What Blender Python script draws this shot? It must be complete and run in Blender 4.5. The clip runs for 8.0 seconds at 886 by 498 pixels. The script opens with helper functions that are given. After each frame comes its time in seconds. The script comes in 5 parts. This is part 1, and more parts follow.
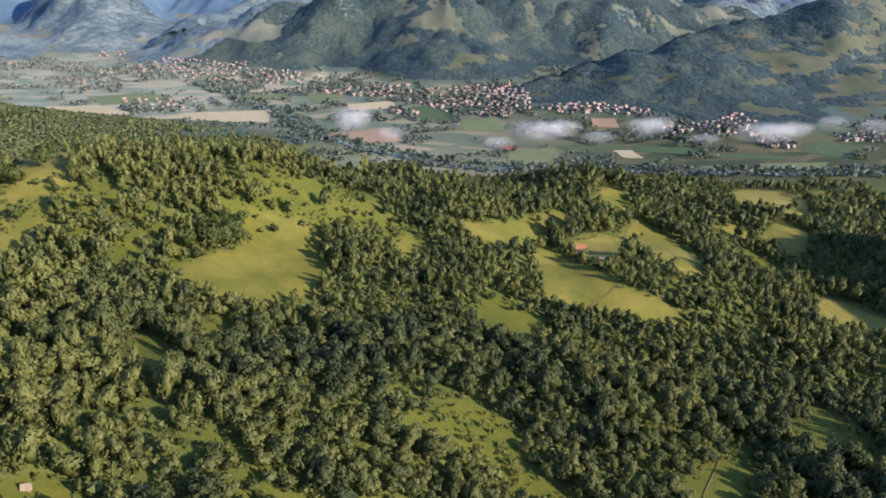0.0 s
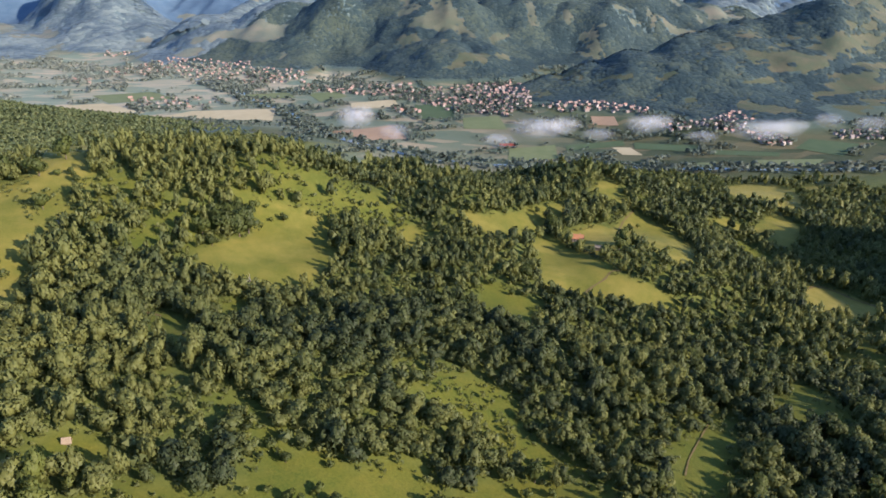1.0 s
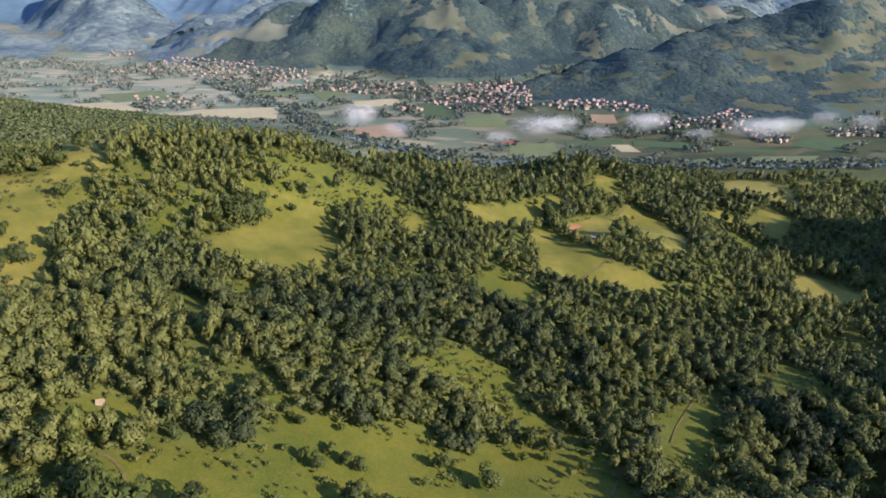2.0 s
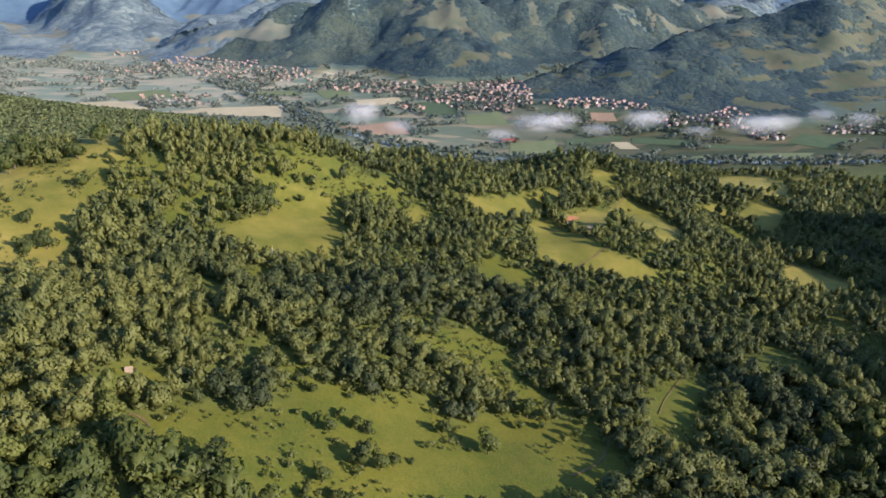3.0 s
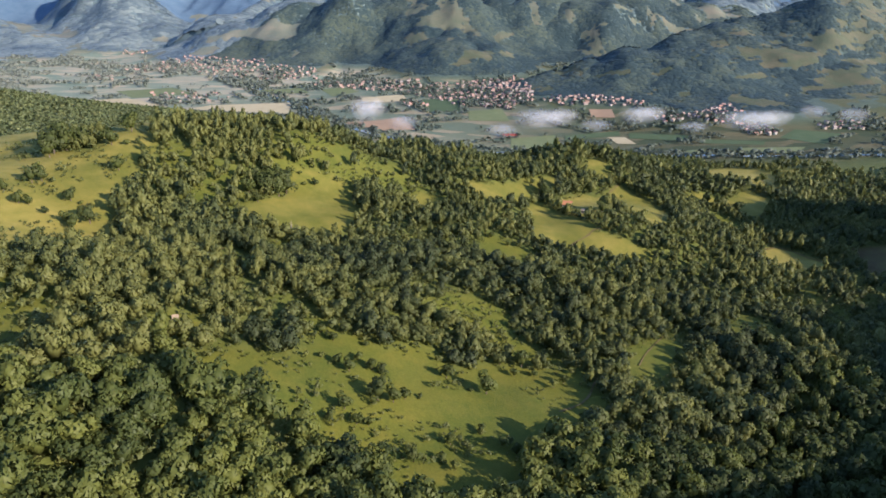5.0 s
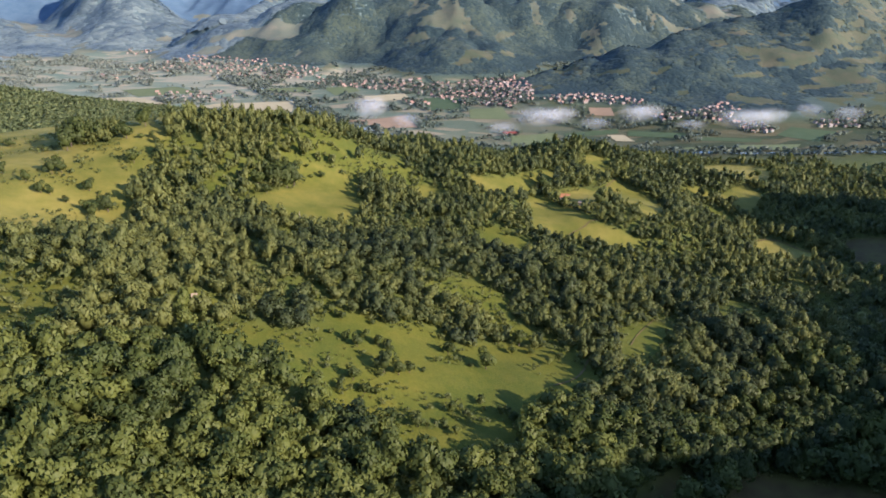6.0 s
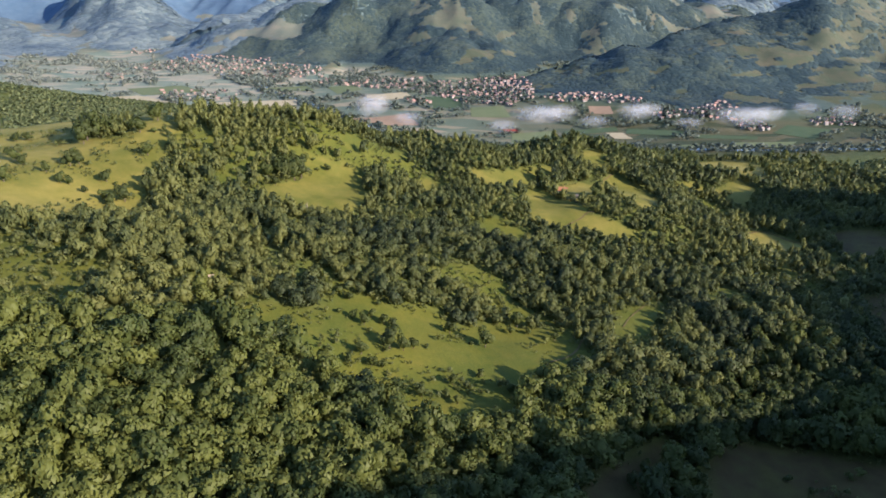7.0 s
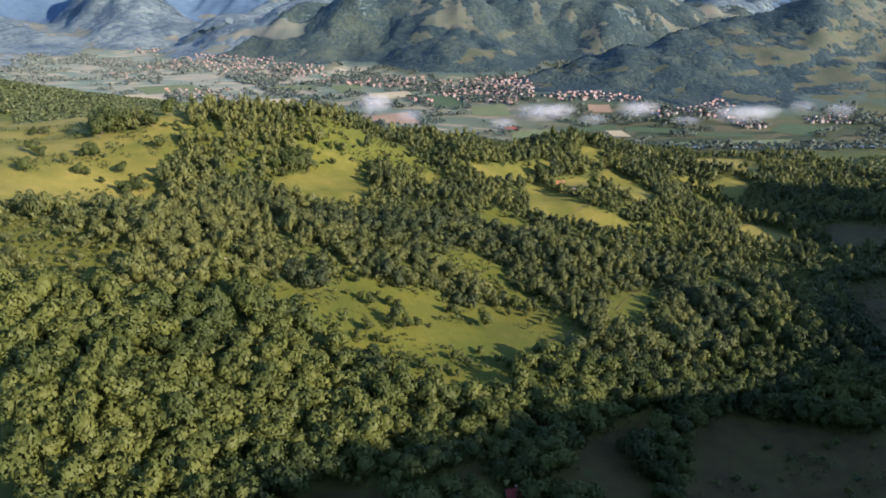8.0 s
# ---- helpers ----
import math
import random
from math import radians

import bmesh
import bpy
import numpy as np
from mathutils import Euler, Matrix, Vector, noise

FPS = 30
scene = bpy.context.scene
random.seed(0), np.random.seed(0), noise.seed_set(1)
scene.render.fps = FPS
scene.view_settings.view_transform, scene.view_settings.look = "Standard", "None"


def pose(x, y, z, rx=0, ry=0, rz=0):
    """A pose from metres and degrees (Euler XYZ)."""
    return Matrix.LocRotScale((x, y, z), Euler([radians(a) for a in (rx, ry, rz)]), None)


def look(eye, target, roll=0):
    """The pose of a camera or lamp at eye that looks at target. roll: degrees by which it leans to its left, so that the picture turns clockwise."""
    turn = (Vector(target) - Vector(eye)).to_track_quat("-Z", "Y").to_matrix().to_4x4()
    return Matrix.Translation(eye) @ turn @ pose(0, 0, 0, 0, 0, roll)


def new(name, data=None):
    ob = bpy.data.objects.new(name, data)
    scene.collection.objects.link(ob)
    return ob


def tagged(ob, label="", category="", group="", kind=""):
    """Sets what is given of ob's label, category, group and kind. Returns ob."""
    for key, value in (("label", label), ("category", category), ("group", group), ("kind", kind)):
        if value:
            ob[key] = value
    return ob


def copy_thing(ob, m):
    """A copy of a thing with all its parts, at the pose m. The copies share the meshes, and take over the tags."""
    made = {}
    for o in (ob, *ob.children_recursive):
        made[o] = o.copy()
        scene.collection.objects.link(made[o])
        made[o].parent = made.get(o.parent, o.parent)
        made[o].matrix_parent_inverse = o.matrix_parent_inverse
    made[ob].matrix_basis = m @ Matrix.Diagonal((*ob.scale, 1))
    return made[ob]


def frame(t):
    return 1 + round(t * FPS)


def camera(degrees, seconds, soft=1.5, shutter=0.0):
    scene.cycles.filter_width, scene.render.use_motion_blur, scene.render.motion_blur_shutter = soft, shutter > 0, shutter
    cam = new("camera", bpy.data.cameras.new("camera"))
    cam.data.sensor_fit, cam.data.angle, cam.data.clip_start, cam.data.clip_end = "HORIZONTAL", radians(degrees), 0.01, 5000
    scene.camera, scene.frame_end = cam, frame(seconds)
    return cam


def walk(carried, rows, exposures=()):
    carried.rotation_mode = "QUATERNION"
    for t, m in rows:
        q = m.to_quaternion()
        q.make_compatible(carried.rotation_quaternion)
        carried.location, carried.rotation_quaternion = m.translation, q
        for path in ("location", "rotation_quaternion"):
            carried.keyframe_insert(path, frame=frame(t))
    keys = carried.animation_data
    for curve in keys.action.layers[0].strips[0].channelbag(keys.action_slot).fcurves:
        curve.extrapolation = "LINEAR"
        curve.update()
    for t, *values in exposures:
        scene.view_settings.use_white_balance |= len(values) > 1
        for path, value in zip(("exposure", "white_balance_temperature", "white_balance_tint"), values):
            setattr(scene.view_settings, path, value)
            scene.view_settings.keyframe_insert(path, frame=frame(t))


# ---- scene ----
cam = camera(68.0, 8.0, soft=1.7)
walk(cam, [
    (0.0, pose(0.00, 0.00, 300.00, 67.347, 0.000, 0.000)),
    (1.0, pose(-0.23, -22.30, 300.00, 67.364, 0.050, 0.135)),
    (2.0, pose(-0.45, -44.65, 300.00, 67.380, 0.092, 0.264)),
    (3.0, pose(-0.68, -67.07, 300.00, 67.395, 0.125, 0.389)),
    (4.0, pose(-0.91, -89.54, 300.00, 67.410, 0.149, 0.508)),
    (5.0, pose(-1.13, -112.06, 300.00, 67.425, 0.165, 0.622)),
    (6.0, pose(-1.36, -134.65, 300.00, 67.439, 0.171, 0.731)),
    (7.0, pose(-1.59, -157.29, 300.00, 67.452, 0.169, 0.834)),
    (8.0, pose(-1.82, -179.99, 300.00, 67.464, 0.159, 0.932)),
], exposures=[(0.0, 1.09, 6300, 20), (8.0, 1.14, 6300, 20)])

# ---------------------------------------------------------------- light
SUN_TO = Vector((0.866, -0.5, 0.0)).normalized()      # horizontal way towards the morning sun
SUN_UP = radians(22.0)
world = bpy.data.worlds.new("morning_sky")
scene.world = world
world.use_nodes = True
wt = world.node_tree
sky = wt.nodes.new("ShaderNodeTexSky")
sky.sky_type, sky.sun_disc = "NISHITA", False
sky.sun_elevation = SUN_UP
sky.ozone_density, sky.dust_density = 4.0, 0.3
sky.sun_rotation = math.atan2(SUN_TO.x, SUN_TO.y)
wt.links.new(sky.outputs[0], wt.nodes["Background"].inputs["Color"])
wt.nodes["Background"].inputs["Strength"].default_value = 0.15
sun_data = bpy.data.lights.new("sun", "SUN")
sun_data.energy, sun_data.angle, sun_data.color = 5.0, radians(0.6), (1.0, 0.875, 0.69)
sun = new("sun", sun_data)
sun_way = Vector((SUN_TO.x * math.cos(SUN_UP), SUN_TO.y * math.cos(SUN_UP), math.sin(SUN_UP)))
sun.matrix_world = look(sun_way * 900 + Vector((0, 0, 300)), (0, 0, 300))

# ---------------------------------------------------------------- numeric noise
RNG = np.random.default_rng(7)
LATTICE = RNG.random((256, 256))


def value_noise(x, y):
    xi, yi = np.floor(x).astype(int), np.floor(y).astype(int)
    fx, fy = x - xi, y - yi
    fx, fy = fx * fx * (3 - 2 * fx), fy * fy * (3 - 2 * fy)
    a, b = LATTICE[xi % 256, yi % 256], LATTICE[(xi + 1) % 256, yi % 256]
    c, d = LATTICE[xi % 256, (yi + 1) % 256], LATTICE[(xi + 1) % 256, (yi + 1) % 256]
    return (a + (b - a) * fx) * (1 - fy) + (c + (d - c) * fx) * fy


def fbm(x, y, size, octaves=4):
    x, y = np.asarray(x, float) / size, np.asarray(y, float) / size
    total, amp, norm = 0.0, 1.0, 0.0
    for k in range(octaves):
        total = total + amp * value_noise(x + 37.3 * k, y + 91.7 * k)
        norm += amp
        amp, x, y = amp * 0.5, x * 2.03, y * 2.03
    return total / norm


# ---------------------------------------------------------------- the lie of the land
# hills as rounded rises: centre x, centre y, spread, rise above the valley floor
NEAR_HILLS = [
    (-150, 350, 350, 192), (400, -350, 220, 73), (100, 250, 140, -36), (-600, -150, 220, 60), (750, 150, 220, 76),
    (-150, 300, 140, -63), (300, 400, 140, -28), (-150, 850, 140, -53), (800, 600, 220, 34), (550, -200, 220, 70),
    (0, -450, 220, 69), (-900, -250, 350, 54), (-800, 650, 220, 12), (250, 750, 140, 11), (350, -350, 140, 46),
    (700, 50, 220, 75), (800, 400, 140, 49), (150, 1000, 140, -30), (-600, -50, 220, 48), (400, -250, 140, 55),
    (100, 400, 140, -19), (550, -50, 140, 44), (200, -400, 140, 44), (-800, -200, 220, 49)]
SPURS = [
    (-300, 750, 140, -20), (150, -50, 140, -20), (-40, 420, 40, -8), (-160, 460, 40, 14), (20, 540, 40, 21),
    (60, 640, 40, -15), (-100, 600, 40, -10), (80, 480, 40, -17), (-200, 540, 40, -12), (-80, 240, 40, 15),
    (-220, 280, 40, -13), (-100, 500, 40, 17), (-100, 420, 40, -20), (-360, 400, 40, -10), (-80, 20, 40, -10),
    (-160, 100, 40, 9), (200, 660, 40, 5), (280, 560, 40, -9), (140, 420, 40, 8), (-20, 440, 40, -10)]
HOLLOWS = [
    (160, 540, 40, -10), (-300, 740, 90, 7), (120, 80, 40, -9), (20, 640, 40, -12), (0, 0, 40, 11),
    (320, 340, 40, 7), (120, 180, 40, 6), (-100, 560, 40, -14), (80, 720, 60, -6), (-40, 440, 40, -14),
    (-20, 80, 40, -6), (-20, 160, 40, 3), (-120, 400, 40, -11), (-160, 180, 40, -5), (0, 340, 40, -5),
    (-20, 460, 40, -10), (220, 80, 40, 4), (60, 700, 60, -9), (-320, 740, 90, 7), (420, -20, 90, 6), (-400, 430, 110, 7), (-265, 460, 45, 6)]
FAR_HILLS = [
    (1400, 3500, 800, 163), (-800, 4100, 800, 194), (-3600, 3700, 800, 109), (1800, 1700, 550, 170), (2800, 4300, 800, 132),
    (-1800, 700, 800, 105), (1000, 4500, 220, 94), (0, 2300, 220, 137), (-1800, 4300, 220, -100), (800, 1900, 220, 92),
    (2400, 2500, 550, 87), (-1200, 4900, 350, 160), (0, 3100, 220, 90), (-2600, 2500, 350, 67), (1000, 2700, 220, -68),
    (-1200, 2100, 350, -38), (1200, 1300, 220, -60), (-1400, 2900, 220, -37), (-3600, 4500, 350, 134), (-400, 1700, 220, -32)]
FAR_SPURS = [
    (-3000, 3500, 550, 35), (1600, 2300, 220, 44), (0, 4700, 800, 139), (-600, 2700, 220, 53), (200, 1500, 220, -26),
    (600, 1700, 220, 47), (2400, 3900, 800, 151), (-3400, 3300, 800, 109), (-1000, 3500, 350, 79), (-1000, 1500, 220, -53),
    (-1200, 1100, 350, 95), (400, 3100, 350, 68), (-600, 2100, 220, 27), (-3200, 3900, 800, 119), (800, 1300, 220, -7),
    (2000, 2300, 550, 120), (1800, 5100, 800, 112), (1400, 900, 220, 25), (-800, 3900, 550, 98), (-2400, 1900, 550, 50)]
SUNWARD_HILL = [(300, -200, 60, 68), (600, 50, 60, 40), (750, 350, 60, 68), (850, 400, 60, 45), (300, 0, 90, -15), (350, -100, 90, -15), (450, -350, 90, 60), (500, -200, 90, 66), (600, -50, 90, -15), (850, 200, 90, -15), (650, 300, 130, 50)]
FOLDS = [
    (-200, 240, 180, 3), (-80, 420, 45, 10), (-180, 200, 45, 9), (80, 280, 45, 10), (100, 380, 45, -6), (180, 460, 45, 5), (20, 540, 45, -6),
    (140, 680, 70, 5), (-100, 60, 45, 7), (200, 260, 45, 9), (180, 140, 45, -8), (-240, 440, 45, 8), (100, 80, 45, 4), (0, 300, 45, 7),
    (-80, 500, 45, -6), (-20, 440, 45, 8), (380, 740, 45, 6), (-80, 320, 45, -5), (0, 160, 45, -3), (-200, 100, 45, -5), (160, 360, 45, -5),
    (0, 540, 45, -5)]
SMALL_FOLDS = [
    (320, 500, 45, -4), (120, 660, 45, 5), (-100, 400, 45, 11), (-160, 440, 45, -5), (-160, 540, 45, 5), (220, 440, 45, 7), (0, 360, 45, -6),
    (-60, 520, 45, -5), (-300, 360, 45, -2), (20, 560, 45, -5), (140, 480, 45, 5), (40, 220, 45, -6), (80, 160, 45, 4), (40, 560, 45, -5),
    (-160, 200, 45, 11), (-200, 300, 45, 5), (-20, 280, 45, 8), (120, 680, 45, 5), (-40, 420, 45, 8), (-40, 340, 45, -6), (-100, 260, 45, -3),
    (-60, 500, 45, -5)]
RISES = np.array(NEAR_HILLS + SPURS + HOLLOWS + SUNWARD_HILL + FOLDS + SMALL_FOLDS, float)
BEYOND = np.array(FAR_HILLS + FAR_SPURS, float)
# mountain ridges across the valley: crest points (x, y, rise), spread towards the valley and away from it, steepness
RIDGES = [
    ([(225, 1690, 0), (330, 1770, 58), (472, 1840, 92), (635, 1910, 120), (810, 2000, 152), (1050, 2100, 188), (1500, 2250, 235), (2300, 2350, 290)], 435, 200, 2.6),
    ([(75, 1930, 30), (40, 2080, 88), (-10, 2330, 128), (-20, 2560, 150), (-60, 3000, 225), (0, 3700, 300)], 230, 230, 2.0),
    ([(330, 2130, 15), (320, 2320, 50), (300, 2600, 110), (250, 2950, 190)], 190, 190, 2.0),
    ([(470, 2330, 25), (590, 2600, 95), (720, 3000, 170), (850, 3600, 270)], 260, 260, 2.0),
    ([(850, 2400, 30), (1000, 2650, 95), (1200, 3000, 190), (1400, 3500, 290)], 260, 260, 2.0),
    ([(-430, 2010, 18), (-560, 2330, 62), (-690, 2560, 92), (-640, 2900, 160), (-480, 3500, 270)], 240, 240, 2.0),
    ([(-300, 2120, 20), (-330, 2480, 78), (-280, 2900, 170)], 190, 190, 2.0),
    ([(-880, 2450, 16), (-1000, 2750, 62), (-1000, 3100, 120), (-850, 3600, 230)], 230, 230, 2.0),
    ([(-1180, 2750, 14), (-1370, 2960, 85), (-1500, 3130, 125), (-1750, 3500, 240), (-2000, 4000, 320)], 300, 300, 2.0),
    ([(-1450, 2380, 16), (-1880, 2850, 60), (-2300, 3150, 120), (-2900, 3500, 260)], 330, 330, 2.0),
    ([(-1067, 2720, 25), (-760, 2700, 150), (-410, 2680, 218), (100, 2620, 228), (600, 2720, 232), (1000, 2850, 195), (1220, 2950, 80)], 320, 400, 2.0),
    ([(-1900, 1900, 90), (-2300, 2300, 160), (-3000, 2700, 260)], 420, 420, 2.0),
    ([(-3600, 4300, 330), (-2500, 4450, 300), (-1650, 4550, 215), (-900, 4500, 290), (300, 4450, 340), (1600, 4300, 350), (3400, 3900, 360)], 480, 480, 2.0)]


def smooth(a, b, v):
    t = np.clip((np.asarray(v, float) - a) / (b - a), 0, 1)
    return t * t * (3 - 2 * t)


def ridge_height(x, y):
    """The mountains: rises along crest lines, blended where they meet."""
    total = np.zeros(np.shape(x))
    for crest, near_side, far_side, power in RIDGES:
        best = np.zeros(np.shape(x))
        for (ax, ay, az), (bx, by, bz) in zip(crest, crest[1:]):
            dx, dy = bx - ax, by - ay
            t = np.clip(((x - ax) * dx + (y - ay) * dy) / (dx * dx + dy * dy), 0, 1)
            d = np.hypot(x - ax - t * dx, y - ay - t * dy)
            away = dx * (y - ay) - dy * (x - ax) > 0
            z = az + (bz - az) * t
            reach = np.where(away, far_side, near_side) * (0.25 + 0.75 * np.clip(z / 110, 0, 1))
            best = np.maximum(best, z * np.exp(-(d / reach) ** power))
        total = total + best ** 3.5
    return total ** (1 / 3.5)


def height(x, y):
    x, y = np.asarray(x, float), np.asarray(y, float)
    h = np.zeros(x.shape)
    for cx, cy, s, r in RISES:
        h = h + r * np.exp(-((x - cx) ** 2 + (y - cy) ** 2) / (2 * s * s))
    for cx, cy, s, r in BEYOND:
        h = h + smooth(1500, 1250, y) * r * np.exp(-((x - cx) ** 2 + (y - cy) ** 2) / (2 * s * s))
    h = np.where(h > 12, h, np.where(h < -12, 0, (h + 12) ** 2 / 48))
    wx, wy = x + (fbm(x, y, 260, 3) - 0.5) * 150, y + (fbm(x + 700, y, 260, 3) - 0.5) * 150
    m = ridge_height(wx, wy) * smooth(1180, 1330, y)
    gully = np.abs(2 * fbm(x * 1.2 + 5000, y * 0.8 + 3000, 380, 3) - 1)
    m = m * (0.86 + 0.52 * gully * smooth(20, 90, m)) + (fbm(x + 40, y * 0.7, 150, 4) - 0.5) * 46 * smooth(15, 80, m)
    h = h + m
    return h + (fbm(x, y, 46, 3) - 0.5) * 5.0 * smooth(8, 40, h) * smooth(1500, 1000, y)


# ---------------------------------------------------------------- what covers the land
CLEARINGS = {
    'shade_h': [(14, 22), (28, 22), (30, 2), (12, 2)],
    'gap_c': [(-138, 168), (-126, 168), (-110, 156), (-116, 146), (-139, 148)],
    'light_a': [(-244, 419), (-201, 406), (-156, 410), (-150, 364), (-179, 339), (-207, 335), (-230, 357), (-232, 384)],
    'light_b': [(-171, 476), (-118, 493), (-55, 513), (-12, 461), (-51, 452), (-91, 438), (-126, 435), (-156, 429)],
    'yard_b': [(133, 524), (166, 554), (167, 501), (141, 446), (130, 446)],
    'light_c': [(96, 296), (133, 333), (168, 297), (143, 241), (108, 221), (94, 241)],
    'light_d': [(285, 438), (340, 431), (354, 403), (296, 312), (259, 325), (249, 372)],
    'light_e': [(-289, 212), (-241, 254), (-168, 176), (-139, 122), (-164, 98), (-234, 123)],
    'crest': [(-480, 470), (-406, 400), (-353, 441), (-330, 430), (-292, 448), (-277, 453), (-250, 432), (-238, 470), (-245, 590), (-480, 620)],
    'centre': [(-157, 432), (-140, 437), (-125, 438), (-109, 439), (-94, 442), (-79, 435), (-82, 408), (-71, 382), (-79, 358), (-89, 344), (-105, 329), (-115, 335), (-131, 330), (-144, 334), (-155, 357), (-151, 375), (-134, 394), (-137, 415), (-149, 425)],
    'scrub_c': [(-125, 484), (-118, 480), (-103, 462), (-91, 456), (-71, 463), (-47, 471), (-44, 463), (-69, 448), (-86, 437), (-98, 442), (-108, 449), (-118, 462)],
    'scrub_d': [(-98, 508), (-84, 515), (-74, 505), (-63, 476), (-71, 464), (-79, 475), (-89, 490)],
    'strip': [(-39, 460), (-28, 472), (-18, 465), (-4, 459), (-14, 433), (-30, 428), (-39, 447)],
    'leftm': [(-480, 470), (-406, 394), (-390, 417), (-353, 441), (-321, 396), (-280, 396), (-292, 448), (-277, 453), (-250, 432), (-235, 404), (-246, 388), (-241, 379), (-227, 364), (-236, 344), (-235, 326), (-214, 274), (-241, 249), (-258, 214), (-280, 200), (-301, 142)],
    'lefttop': [(-785, 794), (-733, 869), (-717, 879), (-681, 828), (-409, 402), (-701, 681)],
    'l2': [(-152, 272), (-150, 281), (-133, 276), (-116, 257), (-108, 229), (-120, 232), (-136, 238)],
    'l3': [(-129, 306), (-121, 317), (-114, 321), (-106, 297), (-117, 279)],
    'gap_a': [(-227, 421), (-211, 415), (-206, 389), (-214, 392)],
    'gap_b': [(-196, 357), (-183, 369), (-169, 340), (-182, 331)],
    'r1': [(9, 490), (18, 495), (33, 493), (56, 512), (86, 543), (119, 572), (113, 539), (101, 511), (92, 517), (78, 484), (52, 464), (37, 466), (22, 465)],
    'r2': [(69, 465), (85, 490), (94, 486), (113, 443), (130, 421), (149, 414), (167, 401), (164, 382), (146, 386), (130, 395), (107, 390), (89, 388), (76, 392), (68, 407)],
    'yard': [(97, 484), (108, 505), (134, 528), (146, 519), (136, 459), (130, 443), (114, 450), (105, 475)],
    'r3': [(146, 518), (164, 558), (184, 583), (197, 575), (209, 553), (223, 522), (202, 454), (177, 444), (171, 458), (155, 467)],
    'r4': [(146, 613), (164, 636), (179, 643), (181, 621), (186, 592), (157, 588)],
    'r5': [(22, 388), (37, 392), (48, 385), (51, 379), (64, 378), (56, 326), (42, 327), (33, 339), (22, 357)],
    'tan': [(367, 820), (419, 877), (468, 873), (477, 837), (410, 675), (384, 666), (368, 692), (341, 694), (328, 705)],
    'tan2': [(492, 861), (550, 885), (577, 902), (533, 832), (474, 803)],
    'tan3': [(592, 877), (584, 832), (537, 777)],
    'r6': [(264, 604), (288, 624), (312, 619), (323, 615), (349, 652), (370, 671), (384, 635), (364, 599), (337, 563), (318, 573), (305, 587), (288, 591), (265, 577)],
    'r7': [(281, 572), (300, 572), (310, 548), (289, 506), (271, 516)],
    'path_bank': [(292, 471), (322, 491), (334, 479), (350, 447), (327, 419), (309, 428), (277, 424)],
    'r8': [(181, 278), (207, 308), (216, 310), (222, 292), (224, 274), (205, 250), (197, 254), (178, 255)],
    'slope': [(-4, 254), (18, 259), (35, 248), (34, 231), (47, 221), (63, 210), (65, 202), (47, 200), (30, 206), (19, 219), (7, 230), (-8, 230)],
    'big': [(-123, 133), (-106, 149), (-94, 149), (-79, 154), (-70, 166), (-76, 180), (-71, 190), (-62, 179), (-50, 186), (-31, 183), (-16, 196), (-6, 189), (2, 178), (15, 188), (34, 198), (55, 195), (70, 197), (74, 185), (82, 150), (68, 146), (50, 134), (39, 116), (27, 91), (6, 77), (-10, 75), (-22, 74), (-28, 91), (-47, 98), (-59, 106), (-71, 114), (-89, 118), (-106, 117), (-115, 116)],
    'bank': [(106, 222), (117, 237), (135, 245), (143, 238), (135, 223), (114, 182), (101, 181), (96, 192)],
    'shade_a': [(47, 48), (62, 67), (81, 85), (96, 99), (110, 107), (106, 98), (94, 82), (82, 68), (79, 52), (86, 40), (78, 22), (59, 15), (44, 19)],
    'shade_b': [(134, 113), (155, 111), (181, 108), (200, 98), (218, 96), (243, 84), (215, 25), (92, 18), (94, 36), (110, 74), (120, 92)],
    'shade_c': [(-59, 13), (-41, 16), (-23, 14), (-23, -6), (-61, -5)],
    'shade_d': [(-3, 26), (9, 35), (16, 30), (6, 12), (-2, 11)],
    'shade_e': [(310, 295), (343, 300), (367, 289), (286, 169), (269, 181), (261, 200)],
    'shade_f': [(383, 484), (417, 481), (458, 454), (427, 377), (385, 387), (362, 411)],
    'shade_g': [(88, 36), (66, 27), (52, 11), (83, 19)],
    'thin_a': [(331, 423), (352, 415), (366, 397), (333, 349), (302, 366), (288, 387)],
    'thin_b': [(98, 243), (114, 267), (137, 260), (147, 255), (131, 244), (107, 229)],
    'thin_c': [(105, 287), (123, 323), (131, 311), (118, 279), (105, 272)],
    'thin_d': [(275, 363), (331, 366), (344, 353), (310, 304), (270, 310), (261, 328)],
    'thin_e': [(-65, 143), (-54, 156), (-34, 148), (-27, 133), (-35, 114), (-49, 113), (-62, 121)],
    'scrub_l': [(-273, 186), (-247, 181), (-209, 153), (-177, 122), (-169, 99), (-196, 112), (-226, 128), (-242, 136), (-271, 129), (-302, 172)],
    'scrub_m': [(-21, 258), (-2, 262), (18, 259), (35, 248), (29, 229), (13, 224), (-2, 230), (-17, 228)],
    'scrub_n': [(-90, 201), (-82, 202), (-72, 192), (-65, 179), (-75, 182), (-86, 194)],
}


def inside(poly, x, y):
    hit = np.zeros(np.shape(x), bool)
    for (ax, ay), (bx, by) in zip(poly, poly[1:] + poly[:1]):
        if ay == by:
            continue
        hit ^= ((ay > y) != (by > y)) & (x < (bx - ax) * (y - ay) / (by - ay) + ax)
    return hit


